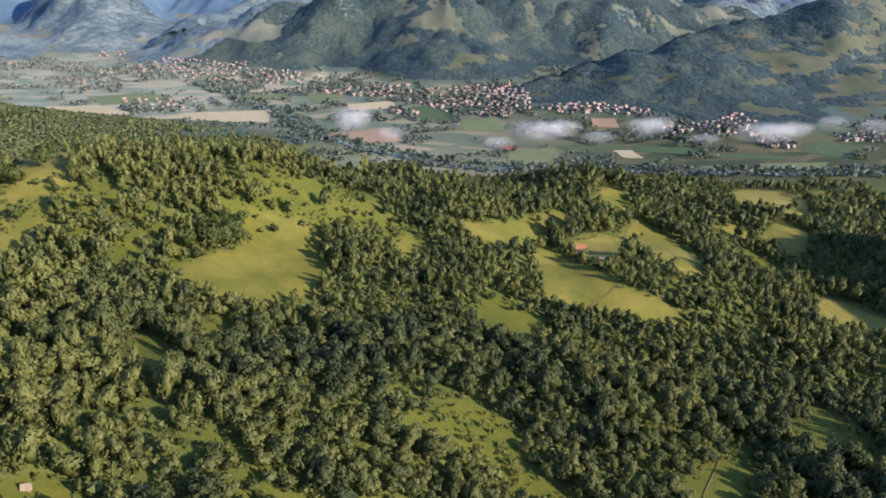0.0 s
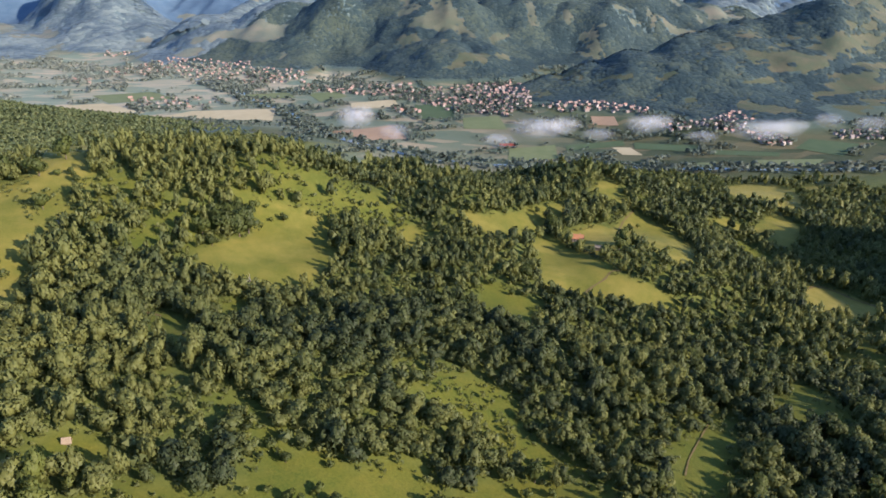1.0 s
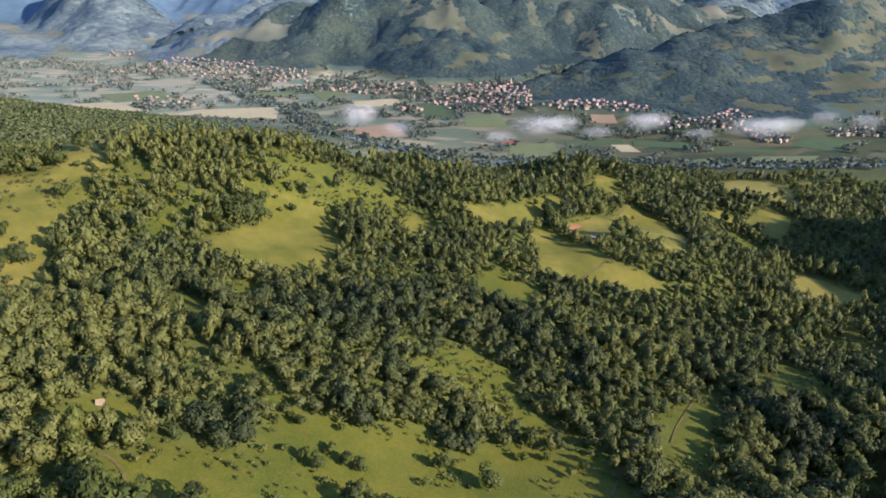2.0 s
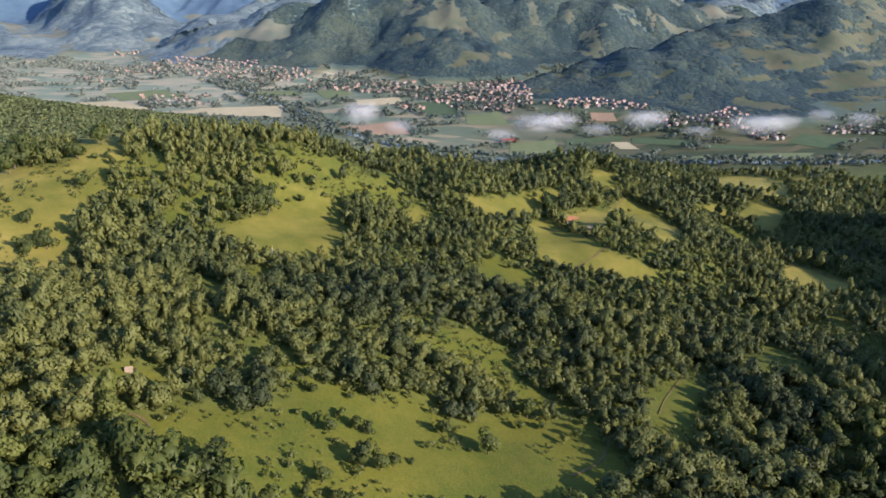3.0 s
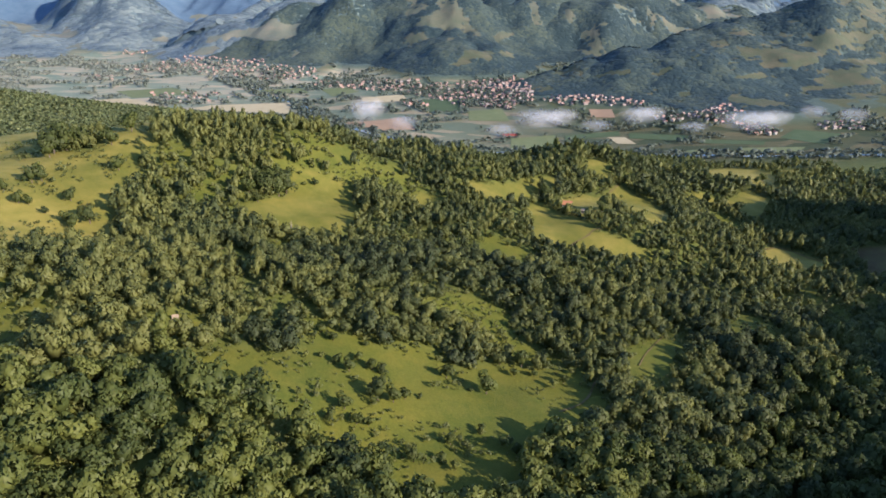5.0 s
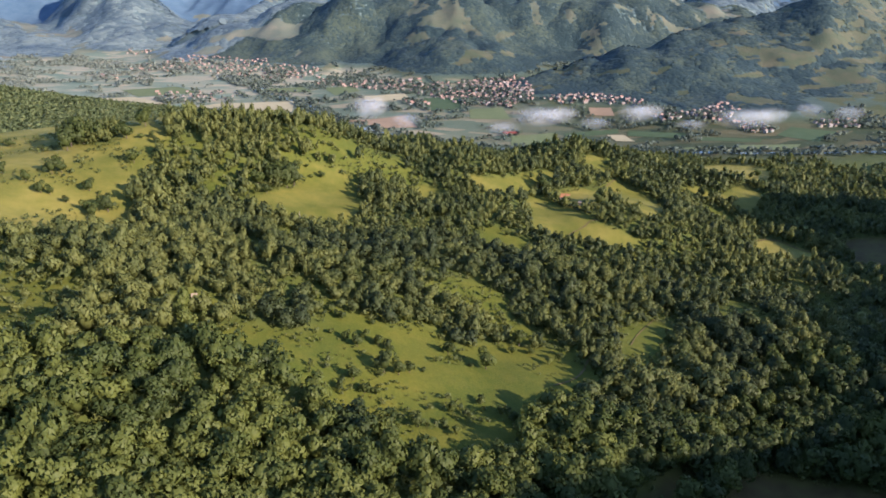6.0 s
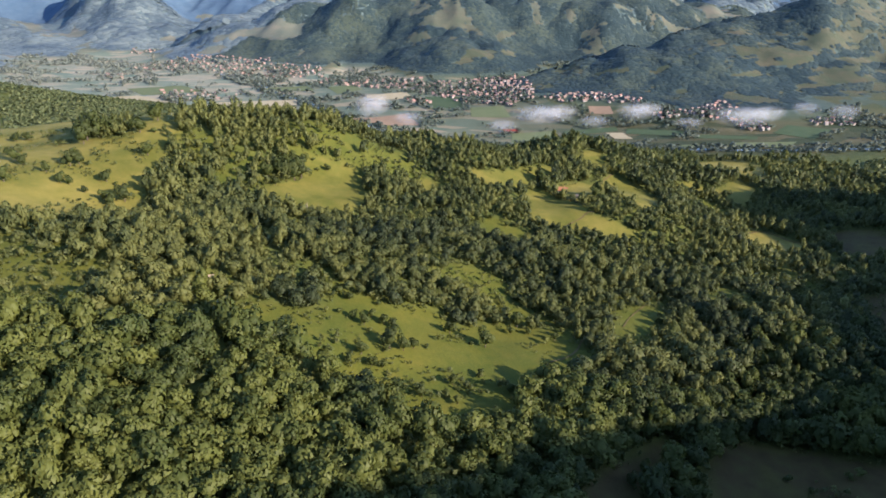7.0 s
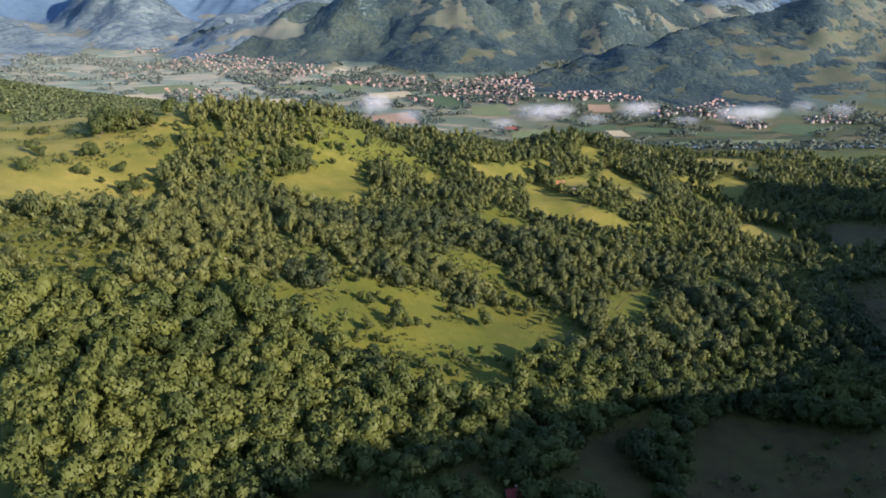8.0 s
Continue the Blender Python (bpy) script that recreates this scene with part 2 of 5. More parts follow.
def edge_distance(poly, x, y):
    best = np.full(np.shape(x), 1e9)
    for (ax, ay), (bx, by) in zip(poly, poly[1:] + poly[:1]):
        dx, dy = bx - ax, by - ay
        t = np.clip(((x - ax) * dx + (y - ay) * dy) / (dx * dx + dy * dy + 1e-9), 0, 1)
        best = np.minimum(best, np.hypot(x - ax - t * dx, y - ay - t * dy))
    return best


def clearing(x, y, names, soft=3.0):
    """1 inside the named clearings, falling to 0 over a few metres outside."""
    x, y = np.asarray(x, float), np.asarray(y, float)
    wx, wy = x + (fbm(x, y, 14, 2) - 0.5) * 9, y + (fbm(x + 400, y, 14, 2) - 0.5) * 9
    out = np.zeros(x.shape)
    for n in names:
        poly = CLEARINGS[n]
        d = edge_distance(poly, wx, wy)
        d = np.where(inside(poly, wx, wy), d, -d)
        out = np.maximum(out, smooth(-soft, soft, d))
    return out


SCRUB = ["scrub_l", "scrub_m", "scrub_n", "scrub_c", "scrub_d"]
THIN = [n for n in CLEARINGS if n.startswith("thin")]
LIGHT = [n for n in CLEARINGS if n.startswith("light")]
GRASS = [n for n in CLEARINGS if not n.startswith(("scrub", "thin", "light"))]
DRY = ["tan", "tan2", "tan3", "path_bank", "yard"]


def hill_zone(x, y):
    """1 on the near hill and its flanks, 0 in the valley and beyond it."""
    return (np.hypot(x + 150, (y - 200) * 0.9) < 1150) & (y < 1150) & (height(x, y) > 13)


# pastures and meadows on the slopes across the valley
FAR_CLEARINGS = [
    [(-140, 2400), (-110, 2431), (-50, 2474), (32, 2467), (61, 2379), (11, 2323), (-67, 2338)],
    [(1, 1958), (36, 2012), (101, 2127), (141, 2113), (131, 2015), (78, 1985), (26, 1945)],
    [(142, 2272), (183, 2388), (235, 2407), (221, 2354), (167, 2298)],
    [(447, 2377), (506, 2316), (500, 2290), (466, 2311)],
    [(-949, 2512), (-846, 2537), (-763, 2555), (-672, 2548), (-584, 2527), (-575, 2428), (-636, 2375), (-792, 2494), (-894, 2472)],
    [(-979, 2393), (-956, 2460), (-877, 2451), (-866, 2389), (-919, 2351)],
    [(517, 2460), (578, 2426), (544, 2412)],
    [(605, 2555), (732, 2630), (672, 2558), (609, 2520)],
    [(667, 2534), (743, 2549), (682, 2494)]]
HIGH_CLEARINGS = [
    [(780, 2594), (879, 2586), (937, 2544), (900, 2500), (820, 2524)],
    [(1002, 2775), (1145, 2780), (1205, 2742), (1036, 2663)],
    [(156, 2128), (239, 2256), (198, 2078), (159, 2042)],
    [(-1791, 2969), (-1844, 3158), (-1684, 3028), (-1656, 2908)],
    [(-2093, 3177), (-2200, 3450), (-2067, 3292), (-1880, 2980), (-1890, 2877)],
    [(-1340, 2321), (-1349, 2427), (-1271, 2281)],
    [(-1533, 2527), (-1515, 2630), (-1406, 2465), (-1458, 2436)],
    [(-1595, 4067), (-1519, 4131), (-1450, 4100), (-1531, 4014)],
    [(-1302, 2829), (-1252, 2909), (-1193, 2810)],
    [(-439, 2067), (-405, 2189), (-350, 2090), (-390, 1989)],
    [(-292, 2166), (-165, 2026), (-148, 1928), (-234, 1996)],
    [(260, 2065), (376, 2231), (350, 2124), (272, 2009)]]
TERRACES = [
    [(615, 1691), (713, 1780), (821, 1784), (948, 1827), (1112, 1849), (1235, 1878), (1348, 1876), (1319, 1813), (1210, 1818), (1037, 1754), (901, 1722), (751, 1716), (624, 1649)],
    [(1090, 1882), (1187, 1915), (1192, 1897), (1104, 1874)],
    [(903, 1997), (990, 2011), (1040, 1983), (1002, 1956), (924, 1965)],
    [(1075, 1961), (1232, 2011), (1326, 2062), (1303, 2019), (1154, 1954)],
    [(1032, 1848), (1239, 1891), (1357, 1895), (1349, 1880), (1034, 1819)],
    [(939, 1619), (1006, 1686), (1051, 1635), (1168, 1737), (1267, 1724), (1168, 1563), (977, 1567), (888, 1552), (869, 1577)]]
LOW_TERRACES = [
    [(800, 1596), (837, 1651), (875, 1645), (862, 1614)],
    [(678, 1485), (835, 1557), (731, 1346), (622, 1312)],
    [(536, 1514), (628, 1525), (626, 1471), (533, 1470)],
    [(495, 1430), (564, 1446), (551, 1351), (490, 1372)],
    [(356, 1652), (436, 1633), (473, 1597), (374, 1598)],
    [(399, 1519), (497, 1536), (535, 1515), (432, 1485)],
    [(757, 1345), (823, 1406), (772, 1246), (749, 1274)],
    [(487, 1610), (572, 1614), (572, 1579), (498, 1593)],
    [(952, 1543), (1048, 1526), (1142, 1520), (1125, 1491), (937, 1489)]]


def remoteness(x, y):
    """0 on the nearer slopes across the valley, 1 on the mountains far up it; weighs the haze put into colours."""
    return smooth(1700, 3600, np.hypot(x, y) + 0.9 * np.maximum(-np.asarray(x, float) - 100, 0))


def far_open(x, y, hedged=True):
    """Share of open ground on the hills across the valley, with or without the hedges of its terraces."""
    x, y = np.asarray(x, float), np.asarray(y, float)
    h = height(x, y)
    lift = 0.3 * smooth(3600, 3900, y)
    small = fbm(x - 900, y * 0.55 + 700, 65, 3) * 0.6 + fbm(x + 1300, y + 2100, 240, 3) * 0.4
    open_ = smooth(0.61, 0.63, small - lift) * 0.95
    grazed = smooth(0, 160, x - 0.36 * y - 40) * smooth(2700, 2500, y) * smooth(1300, 1400, y)
    ledges = fbm(x * 0.40 + 0.15 * y, h * 4.5, 60, 3)
    open_ = np.maximum(open_, smooth(0.50, 0.53, ledges) * (grazed > 0.5) * smooth(0.60, 0.50, fbm(x + 90, y - 40, 110, 3)))
    wx, wy = x + (fbm(x, y, 40, 3) - 0.5) * 50, y + (fbm(x + 400, y, 40, 3) - 0.5) * 60
    for poly in FAR_CLEARINGS + HIGH_CLEARINGS:
        open_ = np.where(inside(poly, wx, wy), 1.0, open_)
    hedges = (((h + 16 * fbm(x, y, 150, 2)) % 17) / 17 < 0.30) & (fbm(x + 35, y, 70, 2) > 0.42) & hedged
    hedges |= fbm(x + 610, y * 0.8 + 90, 60, 2) > 0.60
    for poly in TERRACES + LOW_TERRACES:
        open_ = np.where(inside(poly, wx, wy), np.where(hedges, 0.02, 1.0), open_)
    return open_


# ---------------------------------------------------------------- materials
def material(name, rough=0.8, spec=0.3):
    m = bpy.data.materials.new(name)
    m.use_nodes = True
    t = m.node_tree
    b = t.nodes["Principled BSDF"]
    b.inputs["Roughness"].default_value = rough
    b.inputs["Specular IOR Level"].default_value = spec
    return m, t, b


def node(t, kind, **values):
    n = t.nodes.new(kind)
    for k, v in values.items():
        n.inputs[k].default_value = v
    return n


def noise_node(t, scale, detail=4.0, rough=0.6):
    geo = t.nodes.new("ShaderNodeNewGeometry")
    n = node(t, "ShaderNodeTexNoise", Scale=scale, Detail=detail, Roughness=rough)
    t.links.new(geo.outputs["Position"], n.inputs["Vector"])
    return n.outputs["Fac"]


def ramp(t, fac, stops):
    r = t.nodes.new("ShaderNodeValToRGB")
    while len(r.color_ramp.elements) < len(stops):
        r.color_ramp.elements.new(0.5)
    for e, (p, c) in zip(r.color_ramp.elements, stops):
        e.position, e.color = p, (*c, 1)
    t.links.new(fac, r.inputs["Fac"])
    return r.outputs["Color"]


def mix(t, fac, a, b, mode="MIX"):
    n = t.nodes.new("ShaderNodeMix")
    n.data_type, n.blend_type = "RGBA", mode
    for sock, v in ((n.inputs[0], fac), (n.inputs[6], a), (n.inputs[7], b)):
        if isinstance(v, (int, float)):
            sock.default_value = v
        elif isinstance(v, tuple):
            sock.default_value = (*v, 1)
        else:
            t.links.new(v, sock)
    return n.outputs[2]


def attribute(t, name):
    n = t.nodes.new("ShaderNodeAttribute")
    n.attribute_name = name
    return n.outputs["Fac"]


def bump(t, b, fac, strength, distance):
    n = node(t, "ShaderNodeBump", Strength=strength, Distance=distance)
    t.links.new(fac, n.inputs["Height"])
    t.links.new(n.outputs["Normal"], b.inputs["Normal"])


def foliage(name, dark, mid, light, through_light=0.28, single=False):
    """Leaves: tone per tree, a little change from clump to clump, light passing through. single: trees that are objects of their own."""
    m, t, b = material(name, 0.6, 0.25)
    island = t.nodes.new("ShaderNodeNewGeometry").outputs["Random Per Island"]
    tone = attribute(t, "tone")
    if single:
        info = t.nodes.new("ShaderNodeObjectInfo")
        own = node(t, "ShaderNodeMath")
        own.operation = "MULTIPLY_ADD"
        t.links.new(info.outputs["Random"], own.inputs[0])
        own.inputs[1].default_value = 0.35
        t.links.new(tone, own.inputs[2])
        tone = own.outputs[0]
    add = node(t, "ShaderNodeMath")
    add.operation = "MULTIPLY_ADD"
    t.links.new(island, add.inputs[0])
    add.inputs[1].default_value = 0.18
    t.links.new(tone, add.inputs[2])
    col = ramp(t, add.outputs[0], [(0.0, dark), (0.5, mid), (1.0, light)])
    t.links.new(col, b.inputs["Base Color"])
    tr = t.nodes.new("ShaderNodeBsdfTranslucent")
    t.links.new(col, tr.inputs["Color"])
    mx = node(t, "ShaderNodeMixShader", Fac=through_light)
    t.links.new(b.outputs[0], mx.inputs[1])
    t.links.new(tr.outputs[0], mx.inputs[2])
    t.links.new(mx.outputs[0], t.nodes["Material Output"].inputs["Surface"])
    return m


LEAF = foliage("broadleaf", (0.042, 0.060, 0.028), (0.092, 0.112, 0.038), (0.164, 0.176, 0.052), 0.40)
GREEN_LEAF = foliage("green_broadleaf", (0.036, 0.053, 0.019), (0.077, 0.100, 0.026), (0.138, 0.157, 0.037), 0.40)
TREE_LEAF = foliage("tree_leaves", (0.040, 0.056, 0.020), (0.086, 0.108, 0.028), (0.150, 0.168, 0.040), 0.40, True)
# haze painted into the leaf colour of the far mountains
HAZED_FAR_LEAF = foliage("hazed_distant_woods", (0.078, 0.116, 0.138), (0.122, 0.168, 0.186), (0.200, 0.250, 0.245), 0.3)
SPUR_LEAF = foliage("spur_woods", (0.068, 0.094, 0.042), (0.124, 0.152, 0.062), (0.195, 0.212, 0.086), 0.34)
# slope leaves, with some blue haze in the colour
HAZED_SLOPE_LEAF = foliage("slope_woods", (0.030, 0.055, 0.060), (0.050, 0.079, 0.076), (0.090, 0.118, 0.088), 0.3)
# valley leaves, greyed and lightened to include the haze
HAZED_VALLEY_LEAF = foliage("hazed_valley_woods", (0.072, 0.100, 0.080), (0.122, 0.152, 0.118), (0.210, 0.238, 0.195), 0.3)


def bark():
    m, t, b = material("bark", 0.9, 0.2)
    t.links.new(ramp(t, noise_node(t, 2.0), [(0.3, (0.06, 0.045, 0.03)), (0.7, (0.16, 0.13, 0.10))]), b.inputs["Base Color"])
    return m


BARK = bark()


def land():
    """Grass, forest floor and valley fields, sorted by the cover that lies on them; far colours have haze mixed in."""
    m, t, b = material("land", 0.9, 0.15)
    fine, mid_, broad = noise_node(t, 0.9, 6), noise_node(t, 0.11, 5), noise_node(t, 0.022, 4)
    grass = ramp(t, mid_, [(0.32, (0.058, 0.078, 0.011)), (0.50, (0.086, 0.094, 0.014)), (0.68, (0.122, 0.110, 0.020))])
    grass = mix(t, 0.45, grass, ramp(t, broad, [(0.40, (0.044, 0.072, 0.010)), (0.60, (0.128, 0.122, 0.017))]))
    grass = mix(t, 0.30, grass, ramp(t, fine, [(0.35, (0.040, 0.056, 0.010)), (0.65, (0.134, 0.130, 0.020))]))
    floor_ = ramp(t, mid_, [(0.3, (0.055, 0.074, 0.018)), (0.7, (0.110, 0.124, 0.030))])
    dry = ramp(t, mid_, [(0.3, (0.180, 0.164, 0.034)), (0.7, (0.265, 0.215, 0.056))])
    geo = t.nodes.new("ShaderNodeNewGeometry")
    turn = t.nodes.new("ShaderNodeMapping")
    turn.inputs["Rotation"].default_value = (0, 0, 0.5)
    turn.inputs["Scale"].default_value = (0.013, 0.030, 0.0)
    t.links.new(geo.outputs["Position"], turn.inputs["Vector"])
    cells = node(t, "ShaderNodeTexVoronoi", Scale=1.0, Randomness=0.75)
    cells.distance = "CHEBYCHEV"
    t.links.new(turn.outputs[0], cells.inputs["Vector"])
    split = t.nodes.new("ShaderNodeSeparateColor")
    t.links.new(cells.outputs["Color"], split.inputs[0])
    fields = ramp(t, split.outputs[0], [(0.0, (0.020, 0.038, 0.018)), (0.3, (0.030, 0.046, 0.022)), (0.55, (0.052, 0.060, 0.030)),
                                        (0.75, (0.115, 0.098, 0.052)), (1.0, (0.046, 0.060, 0.030))])
    fields = mix(t, 0.25, fields, ramp(t, mid_, [(0.3, (0.044, 0.064, 0.030)), (0.7, (0.110, 0.104, 0.056))]))
    # the same fields whitened, standing in for haze over the valley
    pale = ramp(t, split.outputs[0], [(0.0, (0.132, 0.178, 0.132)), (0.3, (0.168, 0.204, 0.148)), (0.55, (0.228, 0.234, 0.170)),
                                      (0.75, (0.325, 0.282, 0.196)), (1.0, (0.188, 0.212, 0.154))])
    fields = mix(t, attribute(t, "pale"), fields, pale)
    # aerial haze as colour: hills and their woods pale and turn bluer with distance
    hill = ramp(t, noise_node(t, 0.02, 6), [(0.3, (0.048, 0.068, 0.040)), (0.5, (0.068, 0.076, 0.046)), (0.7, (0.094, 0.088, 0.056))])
    hazed_far_hill = ramp(t, noise_node(t, 0.015, 6), [(0.3, (0.108, 0.138, 0.116)), (0.5, (0.135, 0.148, 0.116)), (0.7, (0.180, 0.170, 0.132))])
    hill = mix(t, attribute(t, "remote"), hill, hazed_far_hill)
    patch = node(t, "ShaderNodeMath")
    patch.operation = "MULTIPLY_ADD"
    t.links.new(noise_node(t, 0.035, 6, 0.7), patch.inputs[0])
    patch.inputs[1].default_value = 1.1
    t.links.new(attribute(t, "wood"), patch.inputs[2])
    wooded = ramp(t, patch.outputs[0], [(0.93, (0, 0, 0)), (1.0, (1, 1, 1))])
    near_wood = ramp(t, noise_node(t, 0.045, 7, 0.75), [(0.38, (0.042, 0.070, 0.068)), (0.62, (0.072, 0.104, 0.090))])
    hazed_far_wood = ramp(t, noise_node(t, 0.045, 8, 0.8), [(0.36, (0.080, 0.120, 0.130)), (0.5, (0.102, 0.145, 0.150)), (0.64, (0.130, 0.172, 0.166))])
    woods = mix(t, attribute(t, "remote"), near_wood, hazed_far_wood)
    # bluest haze tint, for the last mountains
    haze_blue_wood = ramp(t, noise_node(t, 0.02, 6), [(0.3, (0.060, 0.110, 0.165)), (0.7, (0.088, 0.142, 0.195))])
    woods = mix(t, attribute(t, "beyond"), woods, haze_blue_wood)
    hill = mix(t, wooded, hill, woods)
    col = mix(t, attribute(t, "grass"), floor_, grass)
    col = mix(t, attribute(t, "dry"), col, dry)
    # brown earth, its colour darkened further for the shade on these clearings
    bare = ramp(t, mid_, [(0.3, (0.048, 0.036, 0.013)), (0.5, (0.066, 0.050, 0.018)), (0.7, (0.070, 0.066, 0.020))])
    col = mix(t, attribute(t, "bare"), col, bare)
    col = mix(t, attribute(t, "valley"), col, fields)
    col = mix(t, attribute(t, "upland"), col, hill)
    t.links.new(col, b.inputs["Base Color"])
    coarse = noise_node(t, 0.07, 6, 0.75)
    lumps = node(t, "ShaderNodeMath")
    lumps.operation = "MULTIPLY"
    t.links.new(coarse, lumps.inputs[0])
    t.links.new(attribute(t, "remote"), lumps.inputs[1])
    both = node(t, "ShaderNodeMath")
    both.operation = "MULTIPLY_ADD"
    t.links.new(lumps.outputs[0], both.inputs[0])
    both.inputs[1].default_value = 2.0
    t.links.new(fine, both.inputs[2])
    bump(t, b, both.outputs[0], 0.5, 0.6)
    return m


LAND = land()


# ---------------------------------------------------------------- mesh helpers
def mesh_from(name, verts, faces_flat, per_face, mat, tone=None, facing=None):
    """One mesh from arrays: all faces have per_face corners."""
    me = bpy.data.meshes.new(name)
    n = len(faces_flat) // per_face
    me.vertices.add(len(verts))
    me.vertices.foreach_set("co", np.asarray(verts, np.float32).ravel())
    me.loops.add(len(faces_flat))
    me.loops.foreach_set("vertex_index", np.asarray(faces_flat, np.int32))
    me.polygons.add(n)
    me.polygons.foreach_set("loop_start", np.arange(n, dtype=np.int32) * per_face)
    me.update(calc_edges=True)
    if tone is not None:
        me.attributes.new("tone", "FLOAT", "POINT").data.foreach_set("value", np.asarray(tone, np.float32))
    if facing is not None:
        me.attributes.new("custom_normal", "FLOAT_VECTOR", "POINT").data.foreach_set("vector", np.asarray(facing, np.float32).ravel())
    me.materials.append(mat)
    return me


def spaced(a, b, parts):
    """Grid lines from a to b: (limit, step) pairs."""
    out = [a]
    for limit, step in parts:
        while out[-1] < limit - 1e-6:
            out.append(min(out[-1] + step, limit))
    return np.array(out)


# ---------------------------------------------------------------- ground
xs = spaced(-5600, 5600, [(-2600, 120), (-1900, 30), (-430, 15), (520, 6), (1500, 15), (2600, 30), (5600, 120)])
ys = spaced(-1500, 5600, [(-300, 60), (-40, 15), (760, 6), (2100, 13), (2900, 18), (3300, 28), (5600, 60)])
gx, gy = np.meshgrid(xs, ys)
gz = height(gx, gy)
nx, ny = len(xs), len(ys)
idx = np.arange(nx * ny).reshape(ny, nx)
quads = np.stack([idx[:-1, :-1], idx[:-1, 1:], idx[1:, 1:], idx[1:, :-1]], -1).reshape(-1)
ground_mesh = mesh_from("ground", np.stack([gx, gy, gz], -1).reshape(-1, 3), quads, 4, LAND)
near = hill_zone(gx, gy)
grass_v = np.zeros(gx.shape)
box = (gx > -700) & (gx < 760) & (gy > -320) & (gy < 1000)
grass_v[box] = np.maximum(clearing(gx[box], gy[box], GRASS), 0.8 * clearing(gx[box], gy[box], SCRUB + THIN + LIGHT, 8))
grass_v = np.maximum(grass_v, 0.5 * smooth(0.60, 0.72, fbm(gx, gy, 40, 3)))
dry_lit_v = np.zeros(gx.shape)
dry_lit_v[box] = clearing(gx[box], gy[box], DRY, 5) * 0.75
# bare brown plus painted shade, on every clearing that lies in shade
shade_bare_v = np.zeros(gx.shape)
shade_bare_v[box] = clearing(gx[box], gy[box], [n for n in CLEARINGS if n.startswith("shade")], 5) * np.clip(0.55 + fbm(gx[box], gy[box], 18, 3), 0, 1)
# straw tint on the meadows; on the left pasture it also paints in stronger sun
straw_noise = 0.5 + 0.8 * smooth(0.35, 0.65, fbm(gx[box], gy[box], 26, 3))
for share, names in ((0.55, ["r1"]), (0.30, ["centre", "strip"]), (0.40, ["r2", "r3", "r4", "r6"]), (0.54, ["leftm", "lefttop", "crest"]), (0.0, ["big"])):
    dry_lit_v[box] = np.maximum(dry_lit_v[box], clearing(gx[box], gy[box], names, 5) * share * straw_noise)
valley_v = smooth(28, 12, gz) * smooth(700, 900, gy)
upland_v = np.where(near, 0, 1) * (1 - valley_v) * smooth(900, 1100, np.hypot(gx, gy))
wood_v = np.zeros(gx.shape)
up = upland_v > 0
wood_v[up] = 1 - far_open(gx[up], gy[up], False)
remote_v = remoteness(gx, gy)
# painted haze on the fields, stronger far off and to the left
haze_pale_v = np.clip(remote_v * 2.2 + 0.6 * smooth(450, -150, gx), 0, 1)
for key, arr in (("pale", haze_pale_v), ("beyond", smooth(3300, 3800, gy)), ("wood", wood_v), ("remote", remote_v), ("grass", grass_v), ("dry", dry_lit_v), ("bare", shade_bare_v), ("valley", valley_v), ("upland", upland_v)):
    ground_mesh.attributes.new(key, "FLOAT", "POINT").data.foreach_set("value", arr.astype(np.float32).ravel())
ground_mesh.polygons.foreach_set("use_smooth", np.ones(len(ground_mesh.polygons), bool))
ground = tagged(new("ground", ground_mesh), "rolling hill ground with meadows, forest floor and valley fields", "ground", kind="structure")


